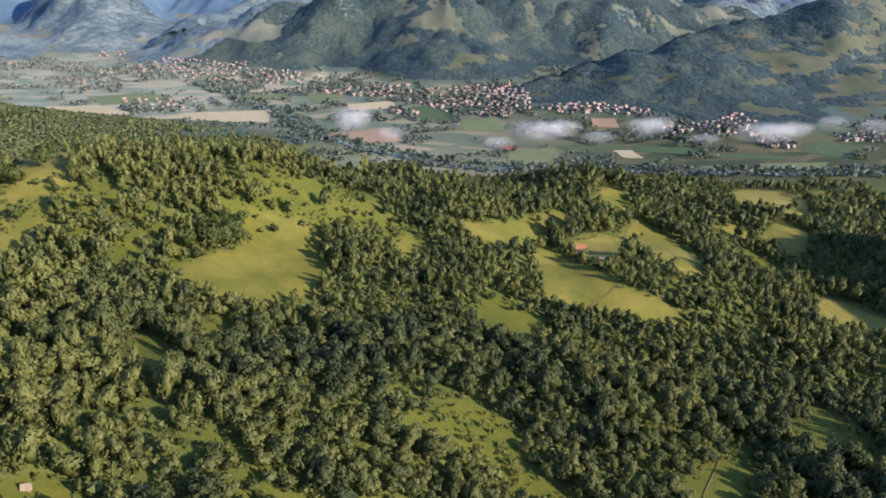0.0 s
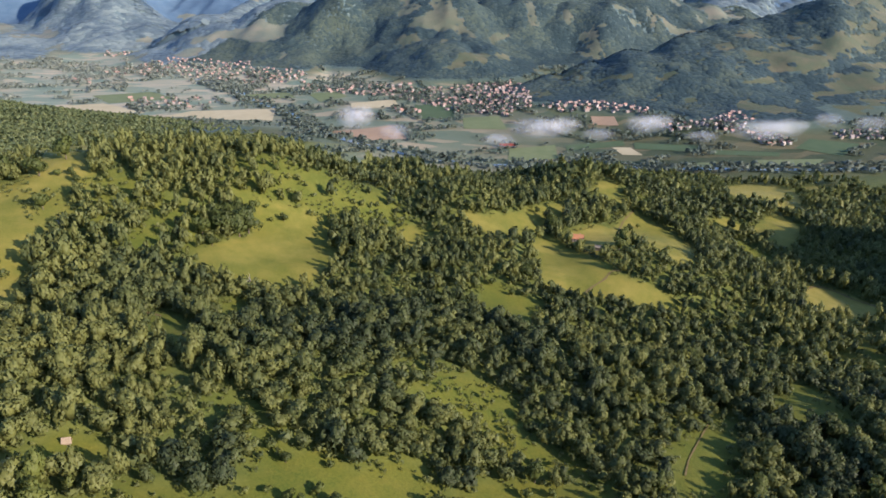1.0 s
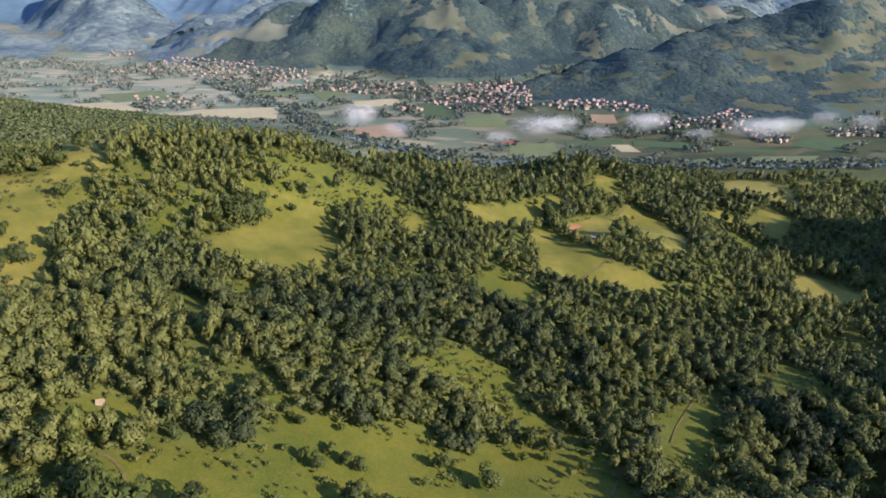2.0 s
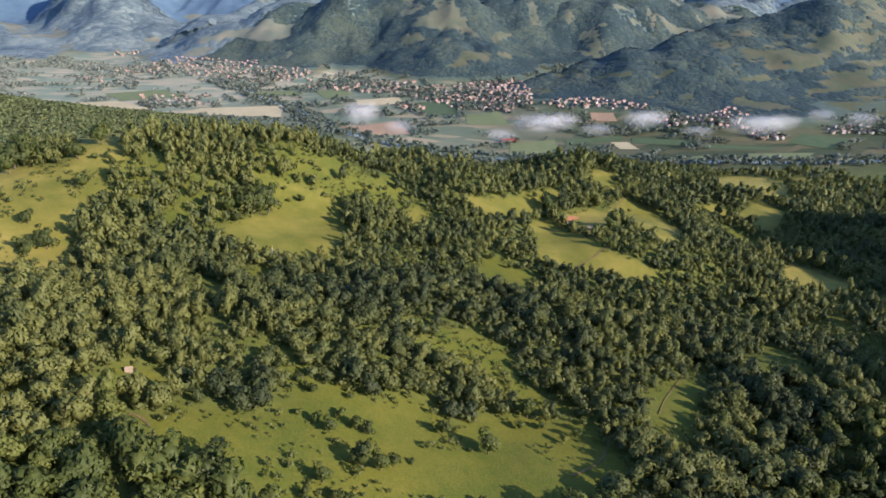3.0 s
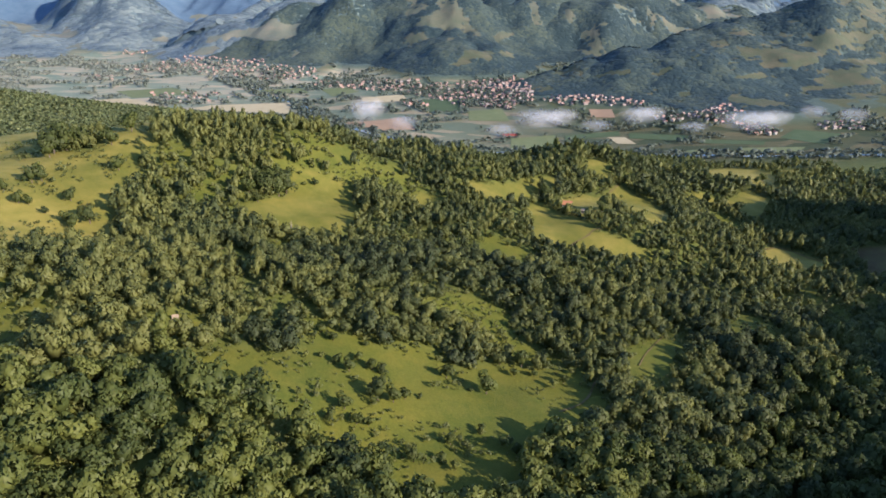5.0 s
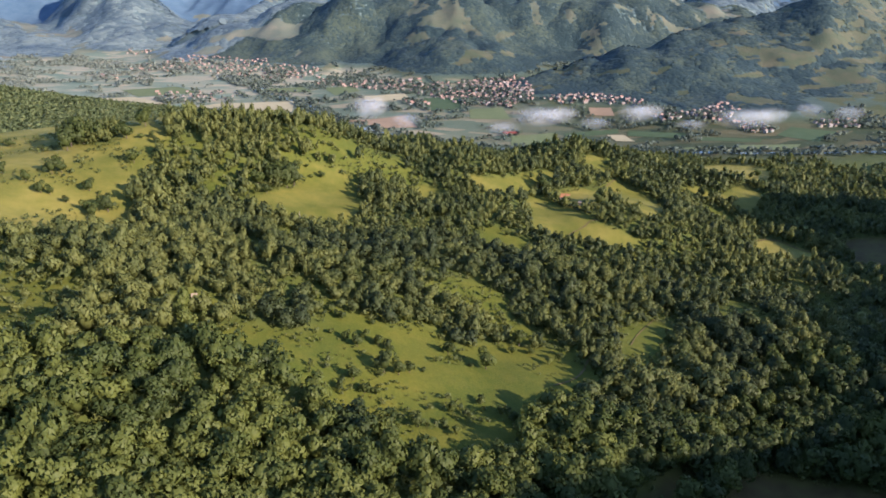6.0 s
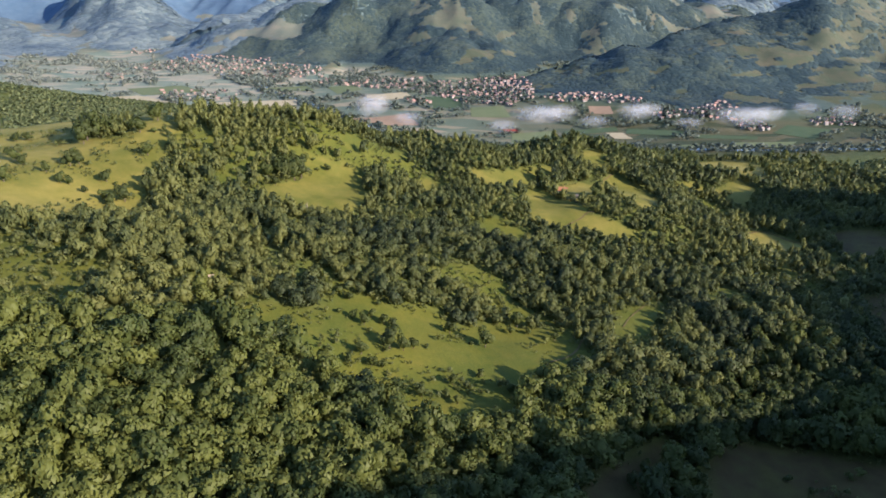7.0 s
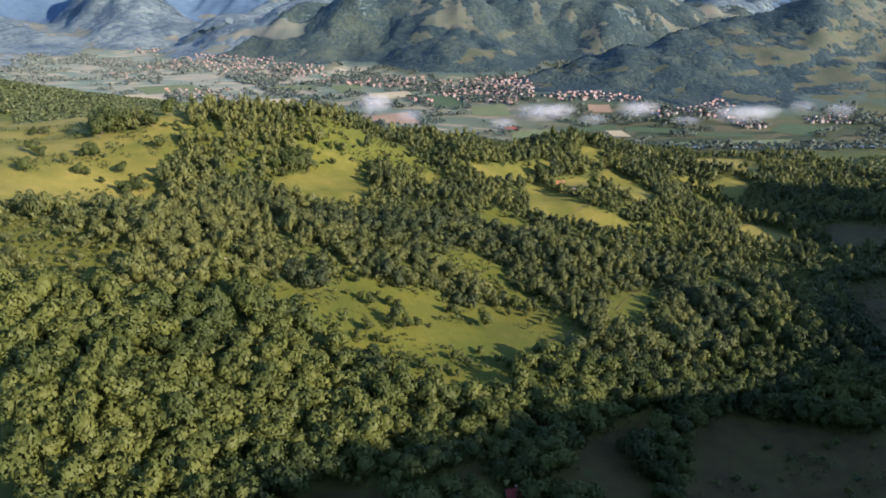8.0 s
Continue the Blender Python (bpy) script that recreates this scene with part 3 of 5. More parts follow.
# ---------------------------------------------------------------- trees
def crown_shape(seed, lobes, leaves, leaf, tall=1.0, spread=1.0, core=True, closed=0.0):
    """A crown of leaf sprays on several lobes, for a tree 1 high with its foot at 0 and about 1 wide.
    Gives corners (n, 3, 3) and, for soft shading, the way that each corner faces; closed: how far it is part of one canopy."""
    r = np.random.default_rng(seed)
    centres, radii = [np.array([0, 0, 0.58])], [0.26]
    lean = r.uniform(-0.06, 0.06, 2)
    for k in range(1, lobes):
        a = 2.4 * k + r.uniform(-0.5, 0.5)
        up = 0.32 + 0.50 * ((k * 0.618 + r.uniform(-0.1, 0.1)) % 1.0)
        out = 0.33 * spread * math.sqrt(max(0.04, 1 - ((up - 0.44) / 0.46) ** 2)) * r.uniform(0.6, 1.2)
        centres.append(np.array([math.cos(a) * out + lean[0] * up, math.sin(a) * out + lean[1] * up, up]))
        radii.append(r.uniform(0.13, 0.24))
    centres, radii = np.array(centres), np.array(radii)
    n = leaves * 4
    which = r.choice(lobes, n, p=radii ** 2 / (radii ** 2).sum())
    d = r.normal(size=(n, 3))
    d[:, 2] += 0.30
    d /= np.linalg.norm(d, axis=1)[:, None]
    p = centres[which] + d * (radii[which] * r.uniform(0.80, 1.08, n))[:, None] * np.array([1, 1, tall])
    gap = np.linalg.norm(p[:, None, :] - centres[None], axis=2) - 0.72 * radii[None]
    gap[np.arange(n), which] = 1
    ok = np.where((gap.min(1) > 0) & (p[:, 2] > 0.16))[0][:leaves]
    d, p, which = d[ok], p[ok], which[ok]
    leaves = len(ok)
    nrm = d + r.normal(size=(leaves, 3)) * 0.45
    nrm /= np.linalg.norm(nrm, axis=1)[:, None]
    u = np.cross(nrm, r.normal(size=(leaves, 3)))
    u /= np.linalg.norm(u, axis=1)[:, None]
    v = np.cross(nrm, u)
    s = leaf * r.uniform(0.55, 1.35, leaves)[:, None]
    w = s * r.uniform(0.7, 1.1, leaves)[:, None]
    q = np.stack([p - u * s, p + u * s * 0.6 - v * w, p + u * s * 0.6 + v * w], 1)
    q[:, :, 2] = np.maximum(q[:, :, 2], 0.03)
    whole = p - np.array([0, 0, 0.50])
    whole /= np.linalg.norm(whole, axis=1)[:, None]
    soft = 0.58 * d + 0.50 * whole + 0.34 * nrm + np.array([0, 0, closed])
    soft = np.repeat(soft[:, None, :], 3, 1)
    if core:
        phi = np.linspace(0, 2 * np.pi, 7)
        rings = [(0.24, 0.14), (0.46, 0.24 * spread), (0.68, 0.20), (0.82, 0.06)]
        extra = []
        for (z0, r0), (z1, r1) in zip(rings, rings[1:]):
            for a, b in zip(phi[:-1], phi[1:]):
                lo_a, lo_b = (r0 * math.cos(a), r0 * math.sin(a), z0), (r0 * math.cos(b), r0 * math.sin(b), z0)
                hi_a, hi_b = (r1 * math.cos(a), r1 * math.sin(a), z1), (r1 * math.cos(b), r1 * math.sin(b), z1)
                extra += [[lo_a, lo_b, hi_b], [lo_a, hi_b, hi_a]]
        extra = np.array(extra)
        q = np.concatenate([q, extra])
        soft = np.concatenate([soft, extra - np.array([0, 0, 0.52])])
    return q, soft / np.linalg.norm(soft, axis=2)[:, :, None]


def canopy_shape(seed):
    """A far tree top: an uneven low dome of few faces, for a tree 1 high and 1 wide."""
    r = np.random.default_rng(seed)
    n, rings = 6, []
    for z, rad in ((0.0, 0.52), (0.75, 0.36)):
        a = np.arange(n) * 2 * np.pi / n + r.uniform(-0.3, 0.3, n)
        q = rad * r.uniform(0.75, 1.2, n)
        rings.append(np.stack([np.cos(a) * q, np.sin(a) * q, z * r.uniform(0.8, 1.15, n)], -1))
    out = []
    for lo, hi in zip(rings, rings[1:]):
        for k in range(n):
            out.append([lo[k], lo[(k + 1) % n], hi[(k + 1) % n], hi[k]])
    t = rings[-1]
    out += [[t[0], t[1], t[2], t[3]], [t[0], t[3], t[4], t[5]]]
    out = np.array(out)
    soft = out - np.array([0, 0, -1.6])
    return out, soft / np.linalg.norm(soft, axis=2)[:, :, None]


def stuff(name, protos, x, y, tall, wide, tone, mat, label, category, sink=0.3, lie=0.0):
    """Many trees joined into one mesh: a shape out of protos for each, turned and scaled; lie: how far it follows the slope of the ground."""
    n = len(x)
    z = height(x, y) - sink
    fall_x, fall_y = np.zeros(n), np.zeros(n)
    if lie:
        fall_x = lie * np.clip((height(x + 6, y) - height(x - 6, y)) / 12, -0.6, 0.6)
        fall_y = lie * np.clip((height(x, y + 6) - height(x, y - 6)) / 12, -0.6, 0.6)
    kind = RNG.integers(0, len(protos), n)
    turn = RNG.uniform(0, 2 * np.pi, n)
    parts, ways, tones = [], [], []
    for k, (q, soft) in enumerate(protos):
        s = np.where(kind == k)[0]
        if not len(s):
            continue
        c, sn = np.cos(turn[s])[:, None], np.sin(turn[s])[:, None]
        f, g = q.reshape(-1, 3), soft.reshape(-1, 3)
        vx = (f[None, :, 0] * c - f[None, :, 1] * sn) * wide[s][:, None] + x[s][:, None]
        vy = (f[None, :, 0] * sn + f[None, :, 1] * c) * wide[s][:, None] + y[s][:, None]
        sx, sy = fall_x[s][:, None], fall_y[s][:, None]
        vz = f[None, :, 2] * tall[s][:, None] + z[s][:, None] + (vx - x[s][:, None]) * sx + (vy - y[s][:, None]) * sy
        parts.append(np.stack([vx, vy, vz], -1).reshape(-1, 3))
        up = np.repeat(g[None, :, 2], len(s), 0)
        ways.append(np.stack([g[None, :, 0] * c - g[None, :, 1] * sn - sx * up, g[None, :, 0] * sn + g[None, :, 1] * c - sy * up, up], -1).reshape(-1, 3))
        tones.append(np.repeat(tone[s], len(f)))
    verts = np.concatenate(parts)
    me = mesh_from(name, verts, np.arange(len(verts)), protos[0][0].shape[1], mat, np.concatenate(tones), np.concatenate(ways))
    return tagged(new(name, me), label, category, kind="stuff")


def scatter(x0, x1, y0, y1, step, jitter=0.42):
    """Points on a shaken triangular grid."""
    px, py = np.meshgrid(np.arange(x0, x1, step), np.arange(y0, y1, step * 0.87))
    px = px + (np.arange(px.shape[0]) % 2)[:, None] * step / 2
    px, py = px.ravel(), py.ravel()
    return px + RNG.uniform(-jitter, jitter, len(px)) * step, py + RNG.uniform(-jitter, jitter, len(py)) * step


def visible_wedge(x, y, margin=25):
    """Ground that some part of the flight overlooks: a wedge opening away from its end."""
    return (np.abs(x) < (y + 180) * 0.70 + margin) & (y > -45)



def part(name, me, parent, label=""):
    """Links a mesh as one part under a thing or another part."""
    ob = new(name, me)
    ob.parent = parent
    return tagged(ob, label)


def solid(name, build, mat):
    """A mesh that build(bm) fills."""
    bm = bmesh.new()
    build(bm)
    bmesh.ops.recalc_face_normals(bm, faces=bm.faces)
    me = bpy.data.meshes.new(name)
    bm.to_mesh(me)
    bm.free()
    me.materials.append(mat)
    return me


def tube(bm, points, radii, sides=6):
    """A tapered limb along points."""
    rings = []
    for i, (p, r) in enumerate(zip(points, radii)):
        way = (points[min(i + 1, len(points) - 1)] - points[max(i - 1, 0)]).normalized()
        u = way.orthogonal().normalized()
        v = way.cross(u)
        rings.append([bm.verts.new(p + (u * math.cos(a) + v * math.sin(a)) * r) for a in (2 * math.pi * k / sides for k in range(sides))])
    for a, b in zip(rings, rings[1:]):
        for k in range(sides):
            bm.faces.new((a[k], a[(k + 1) % sides], b[(k + 1) % sides], b[k]))
    bm.faces.new(rings[0][::-1])
    bm.faces.new(rings[-1])


def trunk_mesh(name, seed, mat, limbs=5, top=0.82, girth=0.022):
    """A trunk with limbs, for a tree 1 high."""
    def build(bm):
        r = random.Random(seed)
        bend = Vector((r.uniform(-0.03, 0.03), r.uniform(-0.03, 0.03), 0))
        stem = [Vector((0, 0, -0.06)), Vector((0, 0, 0.0)), bend + Vector((0, 0, 0.28)), bend * 1.5 + Vector((0, 0, 0.55)), bend + Vector((0, 0, top))]
        tube(bm, stem, [girth * 1.7, girth * 1.3, girth, girth * 0.7, girth * 0.2])
        for k in range(limbs):
            a, z = 2.4 * k + r.uniform(-0.4, 0.4), r.uniform(0.24, 0.6)
            out = Vector((math.cos(a), math.sin(a), 0))
            foot = bend * (z / 0.28 if z < 0.28 else 1.2) + Vector((0, 0, z))
            tube(bm, [foot, foot + out * 0.13 + Vector((0, 0, 0.10)), foot + out * 0.24 + Vector((0, 0, 0.22))],
                 [girth * 0.55, girth * 0.35, girth * 0.1], 5)
    return solid(name, build, mat)


def crown_mesh(name, quads_, mat, tone):
    v = quads_[0].reshape(-1, 3)
    return mesh_from(name, v, np.arange(len(v)), 3, mat, np.full(len(v), tone), quads_[1].reshape(-1, 3))


def tree_kind(name, label, seed, tone, lobes, leaves, leaf, spread, group, limbs=5, category="tree"):
    """One tree 1 high with its parts, to be copied and scaled."""
    base = tagged(new(name), label, category, group)
    part("trunk" if category == "tree" else "stems", trunk_mesh("trunk", seed, BARK, limbs), base, "grey-brown bark")
    part("crown", crown_mesh("crown", crown_shape(seed, lobes, leaves, leaf, spread=spread), TREE_LEAF, tone), base)
    return base


def stand(kind, x, y, tall, wide, turn, first):
    """Places the kind itself the first time and copies of it after that."""
    z = float(height(np.array([x]), np.array([y]))[0]) - 0.25
    m = Matrix.LocRotScale((x, y, z), Euler((0, 0, turn)), (wide, wide, tall))
    if first:
        kind.matrix_basis = m
        return kind
    ob = copy_thing(kind, Matrix.Identity(4))
    ob.matrix_basis = m
    return ob


NEAR_SHAPES = [crown_shape(s, 11, 330, 0.064, spread=w) for s, w in zip(range(1, 13), (1, 1.1, 0.9, 1.0, 1.15, 0.95, 1.05, 0.85, 1.0, 1.1, 1.2, 0.8))]
MID_SHAPES = [crown_shape(s, 10, 96, 0.106) for s in range(21, 29)]
BUSH_SHAPES = [crown_shape(s, 5, 30, 0.18, spread=1.1, core=False) for s in range(31, 36)]
SLOPE_SHAPES = [crown_shape(s, 4, 18, 0.27, core=False, closed=0.8) for s in range(61, 69)]
FAR_SHAPES = [crown_shape(s, 5, 25, 0.22, core=False, closed=0.3) for s in range(41, 47)]
CANOPY = [canopy_shape(s) for s in range(51, 59)]

# ---------------------------------------------------------------- forest on the near hill
x, y = scatter(-440, 580, -50, 900, 6.2, 0.62)
keep = hill_zone(x, y) & visible_wedge(x, y, 30)
x, y = x[keep], y[keep]
free = clearing(x, y, GRASS, 2.0)
scrubby = clearing(x, y, SCRUB, 8.0)
airy = np.maximum(clearing(x, y, THIN, 8.0), clearing(x, y, LIGHT, 10.0) * np.where(fbm(x, y + 500, 20, 2) > 0.48, 0.75, 0.25))
glade = smooth(0.60, 0.66, fbm(x + 210, y - 90, 38, 3))
keep = (free < 0.5) & (RNG.random(len(x)) > airy * 0.72) & (RNG.random(len(x)) > glade * 0.45) & (RNG.random(len(x)) > scrubby * 0.84)
x, y, scrubby = x[keep], y[keep], scrubby[keep]
grove = fbm(x + 77, y, 42, 3)
age = smooth(0.32, 0.68, fbm(x - 300, y, 48, 3))
tall = (8.6 + 4.6 * age + RNG.normal(0, 1.6, len(x))) * (1 - 0.35 * scrubby)
size = RNG.random(len(x))
tall = np.clip(tall * np.where(size < 0.28, 0.58, np.where(size > 0.86, 1.36, 1.0)), 3.5, 18.5)
slender = (fbm(x + 900, y + 120, 60, 3) > 0.53) & (RNG.random(len(x)) < 0.38) & (y > 120)
slender |= (y > 330) & (RNG.random(len(x)) < 0.25)
wide = tall * RNG.uniform(0.68, 0.98, len(x))
foot = y - 0.25 * x < 150
tall = np.where(foot, tall * 1.12, tall)
wide = np.where(foot, np.clip(wide * 1.2, 5.5, 14.0), np.where(y > 330, np.clip(wide * 0.82, 4.2, 8.5), np.clip(wide * 0.95, 4.4, 10.0)))
wide = np.where(slender, np.clip(tall * RNG.uniform(0.40, 0.55, len(x)), 3.4, 6.6), wide)
tall = np.where(slender, tall * 1.12, tall)
tone = 0.03 + 0.50 * smooth(0.36, 0.66, grove) + RNG.normal(0.08, 0.15, len(x)) + 0.22 * scrubby + 0.22 * slender + 0.30 * (RNG.random(len(x)) < 0.07) + 0.40 * smooth(-40, -190, x) + 0.12 * smooth(300, 400, y)
tone = np.clip(tone, 0, 0.85)
away = np.hypot(x - 5, y + 30)
front = np.zeros(len(x), bool)
front[np.argsort(away)[:230]] = True
close = (np.hypot(x, y + 60) < 400) & ~front
rest = ~close & ~front
lower = close & (y + 150 * (fbm(x + 31, y - 12, 60, 3) - 0.5) - 0.25 * x < 150)
upper = close & ~lower
stuff("lower_forest", NEAR_SHAPES, x[lower], y[lower], tall[lower], wide[lower], tone[lower], GREEN_LEAF,
      "dense fresh green broadleaf forest at the foot of the slope", "forest")
stuff("hill_forest", NEAR_SHAPES, x[upper], y[upper], tall[upper], wide[upper], tone[upper], LEAF,
      "dense olive-green mixed forest covering the near hillside", "forest")
behind = rest & (y > 600)
rest &= ~behind
stuff("ridge_forest", MID_SHAPES, x[rest], y[rest], tall[rest], wide[rest], tone[rest], LEAF,
      "broadleaf forest on the ridge above the valley", "forest")
stuff("valley_side_forest", FAR_SHAPES, x[behind], y[behind], tall[behind], wide[behind] * 1.1, tone[behind] * 0.9, LEAF,
      "broadleaf forest where the ridge falls towards the valley", "forest")

TREES = [
    tree_kind("broadleaf_tree", "dark green broadleaf tree at the edge of the forest", 101, 0.05, 9, 480, 0.056, 1.0, "trees of the forest front"),
    tree_kind("broadleaf_tree", "mid-green rounded broadleaf tree in the forest", 102, 0.20, 8, 480, 0.056, 1.1, "trees of the forest front"),
    tree_kind("broadleaf_tree", "yellow-green young broadleaf tree in the forest", 103, 0.38, 8, 480, 0.056, 0.85, "trees of the forest front"),
    tree_kind("broadleaf_tree", "broad old green tree with an uneven crown", 104, 0.12, 11, 480, 0.056, 1.2, "trees of the forest front"),
    tree_kind("broadleaf_tree", "slender light green tree with a narrow crown", 105, 0.30, 7, 480, 0.056, 0.75, "trees of the forest front"),
    tree_kind("broadleaf_tree", "dense olive-green tree on the slope", 106, 0.16, 9, 480, 0.056, 1.0, "trees of the forest front")]
used = [0] * len(TREES)
for i in np.where(front)[0]:
    k = int(RNG.integers(0, len(TREES)))
    stand(TREES[k], float(x[i]), float(y[i]), float(tall[i]), float(wide[i]), float(RNG.uniform(0, 6.28)), used[k] == 0)
    used[k] += 1

x, y = scatter(-420, 420, -330, -42, 11.5)
keep = (RNG.random(len(x)) > smooth(0.50, 0.60, fbm(x, y, 70, 3)) * 0.9)
x, y = x[keep], y[keep]
tall = RNG.uniform(7, 14, len(x))
stuff("rear_forest", FAR_SHAPES, x, y, tall, tall * RNG.uniform(0.7, 1.0, len(x)), np.clip(RNG.normal(0.28, 0.16, len(x)), 0, 0.8), LEAF,
      "broadleaf forest on the hill behind the viewpoint", "forest")

# ---------------------------------------------------------------- trees and bushes that stand alone on the meadows
# place x, y and height
ON_SLOPE = [
    (-34, 137, 12.2), (-27, 138, 9.5), (-22, 142, 7.5), (-47, 125, 8.5), (-41, 118, 6.5), (-36, 119, 5.2), (-52, 116, 5.8), (-49, 153, 7.7), (-34, 158, 6.4),
    (-55, 157, 5.7), (-46, 163, 5.0), (-39, 159, 7.1), (-16, 103, 8.1), (-1, 118, 7.2), (-4, 106, 4.4), (1, 101, 5.0), (13, 129, 4.7), (7, 115, 2.6)]
ON_LOWER_SLOPE = [
    (22, 122, 5.3), (28, 117, 5.9), (-3, 170, 8.8), (17, 163, 12.4), (-15, 146, 2.8), (38, 197, 11.9), (50, 199, 9.6), (33, 186, 5.4), (44, 189, 4.7),
    (53, 178, 5.3), (59, 183, 6.2), (26, 196, 7.1), (9, 162, 2.9), (-63, 159, 3.6), (-60, 175, 5.9), (-67, 180, 4.5), (-44, 178, 3.7), (-24, 192, 3.1),
    (143, 123, 9.6), (143, 111, 8.6), (143, 131, 7.5), (188, 87, 5.0), (183, 86, 3.6), (205, 140, 6.5)]
ON_PASTURE = [
    (-273, 404, 14.7), (-267, 429, 17.3), (-295, 426, 6.6), (-252, 367, 11.7), (-239, 383, 9.9), (-262, 315, 10.0), (-240, 294, 13.8), (-250, 286, 9.5), (-244, 282, 10.2),
    (-270, 384, 3.1), (-306, 354, 5.0), (-247, 401, 7.2), (-313, 391, 20.3), (-306, 397, 19.3), (-298, 402, 18.2), (-292, 404, 12.8), (-320, 414, 20.0), (-311, 381, 15.8),
    (-266, 291, 6.2), (-254, 313, 3.6), (-253, 408, 6.2), (-261, 406, 5.2)]
ON_FAR_PASTURE = [
    (-330, 318, 11.3), (-320, 312, 8.9), (-343, 332, 7.0), (-299, 304, 8.6), (-295, 329, 13.4), (-291, 334, 11.2), (-308, 270, 11.4), (-284, 294, 9.5), (-279, 296, 8.4),
    (-377, 395, 7.8), (-371, 402, 7.8), (-309, 362, 3.5)]
ON_GLADES = [
    (-137, 419, 12.0), (-116, 423, 7.0), (-130, 429, 4.0), (-124, 419, 4.0), (-150, 369, 9.2), (-159, 379, 14.1), (81, 524, 7.1), (92, 500, 14.9), (89, 516, 9.4),
    (136, 452, 11.9), (164, 523, 8.5), (141, 465, 14.3), (298, 590, 17.1), (289, 599, 12.9), (316, 581, 14.3), (408, 722, 12.1), (394, 708, 10.1), (178, 546, 5.1),
    (58, 402, 11.6), (45, 376, 5.5), (32, 385, 6.5), (267, 580, 12.5), (132, 216, 7.8), (133, 197, 13.0)]
BY_THE_LOW_MEADOW = [
    (107, 74, 9.6), (98, 59, 10.7), (89, 48, 11.8), (88, 61, 9.1), (87, 66, 8.0), (100, 76, 9.6), (75, 63, 6.6), (83, 73, 7.4), (128, 107, 14.1),
    (131, 103, 15.4), (141, 117, 14.5), (128, 115, 12.9), (161, 112, 9.6), (170, 111, 8.9), (178, 109, 7.5), (209, 124, 8.7), (221, 134, 9.8), (171, 128, 10.0),
    (216, 110, 9.4), (227, 121, 11.3), (51, 58, 8.6), (60, 67, 8.9), (70, 75, 9.8), (81, 88, 10.2), (93, 100, 10.6),
    (198, 121, 6.5), (203, 116, 5.2), (207, 106, 4.6), (208, 96, 5.8), (203, 82, 4.2), (154, 85, 3.6), (132, 52, 5.0), (127, 58, 4.2), (176, 54, 4.6), (161, 77, 3.2), (150, 62, 2.6)]
GROVE = [
    (-135, 399, 19.3), (-139, 391, 20.0), (-146, 392, 18.2), (-150, 388, 16.2), (-150, 401, 16.5), (-143, 407, 17.6), (-139, 403, 17.5), (-145, 399, 17.4)]
LONE = [
    tree_kind("meadow_tree", "lone round dark green tree on the meadow", 111, 0.02, 9, 480, 0.056, 1.2, "lone trees on the meadows"),
    tree_kind("meadow_tree", "lone olive-green tree on the grassy slope", 112, 0.15, 8, 480, 0.056, 1.1, "lone trees on the meadows")]
BUSH = [
    tree_kind("bush", "low dark green bush on the grassy slope", 113, 0.20, 6, 200, 0.095, 1.2, "bushes on the meadows", 7, "bush"),
    tree_kind("bush", "low yellow-green bush on the grassy slope", 114, 0.50, 5, 190, 0.095, 1.1, "bushes on the meadows", 7, "bush")]
placed = [0] * 4
for i, (px, py, h) in enumerate(ON_SLOPE + ON_LOWER_SLOPE + ON_PASTURE + ON_FAR_PASTURE + ON_GLADES + BY_THE_LOW_MEADOW + GROVE):
    k = i % 2 if h >= 5.5 else 2 + i % 2
    h *= 1.05
    stand((LONE + BUSH)[k], px, py, h, h * (0.82 if k < 2 else 0.95) * random.uniform(0.9, 1.1), random.uniform(0, 6.28), placed[k] == 0)
    placed[k] += 1


def pale_bark():
    m, t, b = material("dead_wood", 0.8, 0.2)
    t.links.new(ramp(t, noise_node(t, 1.5), [(0.3, (0.22, 0.19, 0.15)), (0.7, (0.42, 0.38, 0.32))]), b.inputs["Base Color"])
    return m


DEAD_WOOD = pale_bark()
bare_mesh = trunk_mesh("dead_tree", 131, DEAD_WOOD, 9, 0.95, 0.03)
for i, (px, py, h) in enumerate([(-115, 328, 12), (-236, 354, 8)]):
    dead = tagged(new("dead_tree", bare_mesh), "pale bare dead tree at the edge of a meadow", "tree", "dead trees")
    z = float(height(np.array([px]), np.array([py]))[0]) - 0.2
    dead.matrix_basis = Matrix.LocRotScale((px, py, z), Euler((0, 0, i * 2.0)), (h, h, h))

# young growth along the edges and on the overgrown slopes
x, y = scatter(-420, 480, 20, 760, 3.3)
keep = visible_wedge(x, y, 30) & hill_zone(x, y)
x, y = x[keep], y[keep]
rough = np.maximum.reduce([clearing(x, y, SCRUB, 6.0) * 0.62, clearing(x, y, ["slope"], 4.0) * 0.55, clearing(x, y, THIN, 6.0) * 0.35])
edge = clearing(x, y, GRASS, 9.0)
edge = np.where((edge > 0.02) & (edge < 0.80), 0.42, 0.0)
pasture = clearing(x, y, ["leftm", "big", "r8", "bank", "shade_b", "shade_e", "shade_f"], 3.0) * 0.24 * smooth(0.52, 0.62, fbm(x, y, 24, 3)) * 2.0
lawn = clearing(x, y, ["centre", "r1", "r2", "r3", "tan"], 3.0)
chance = np.maximum.reduce([rough, edge, pasture]) * np.where(lawn > 0.9, 0.12, 1.0)
floor_gap = (clearing(x, y, GRASS, 3.0) < 0.3) * np.maximum(0.62 * (y < 340), 0.5 * smooth(0.56, 0.64, fbm(x + 210, y - 90, 38, 3))) * (y < 420)
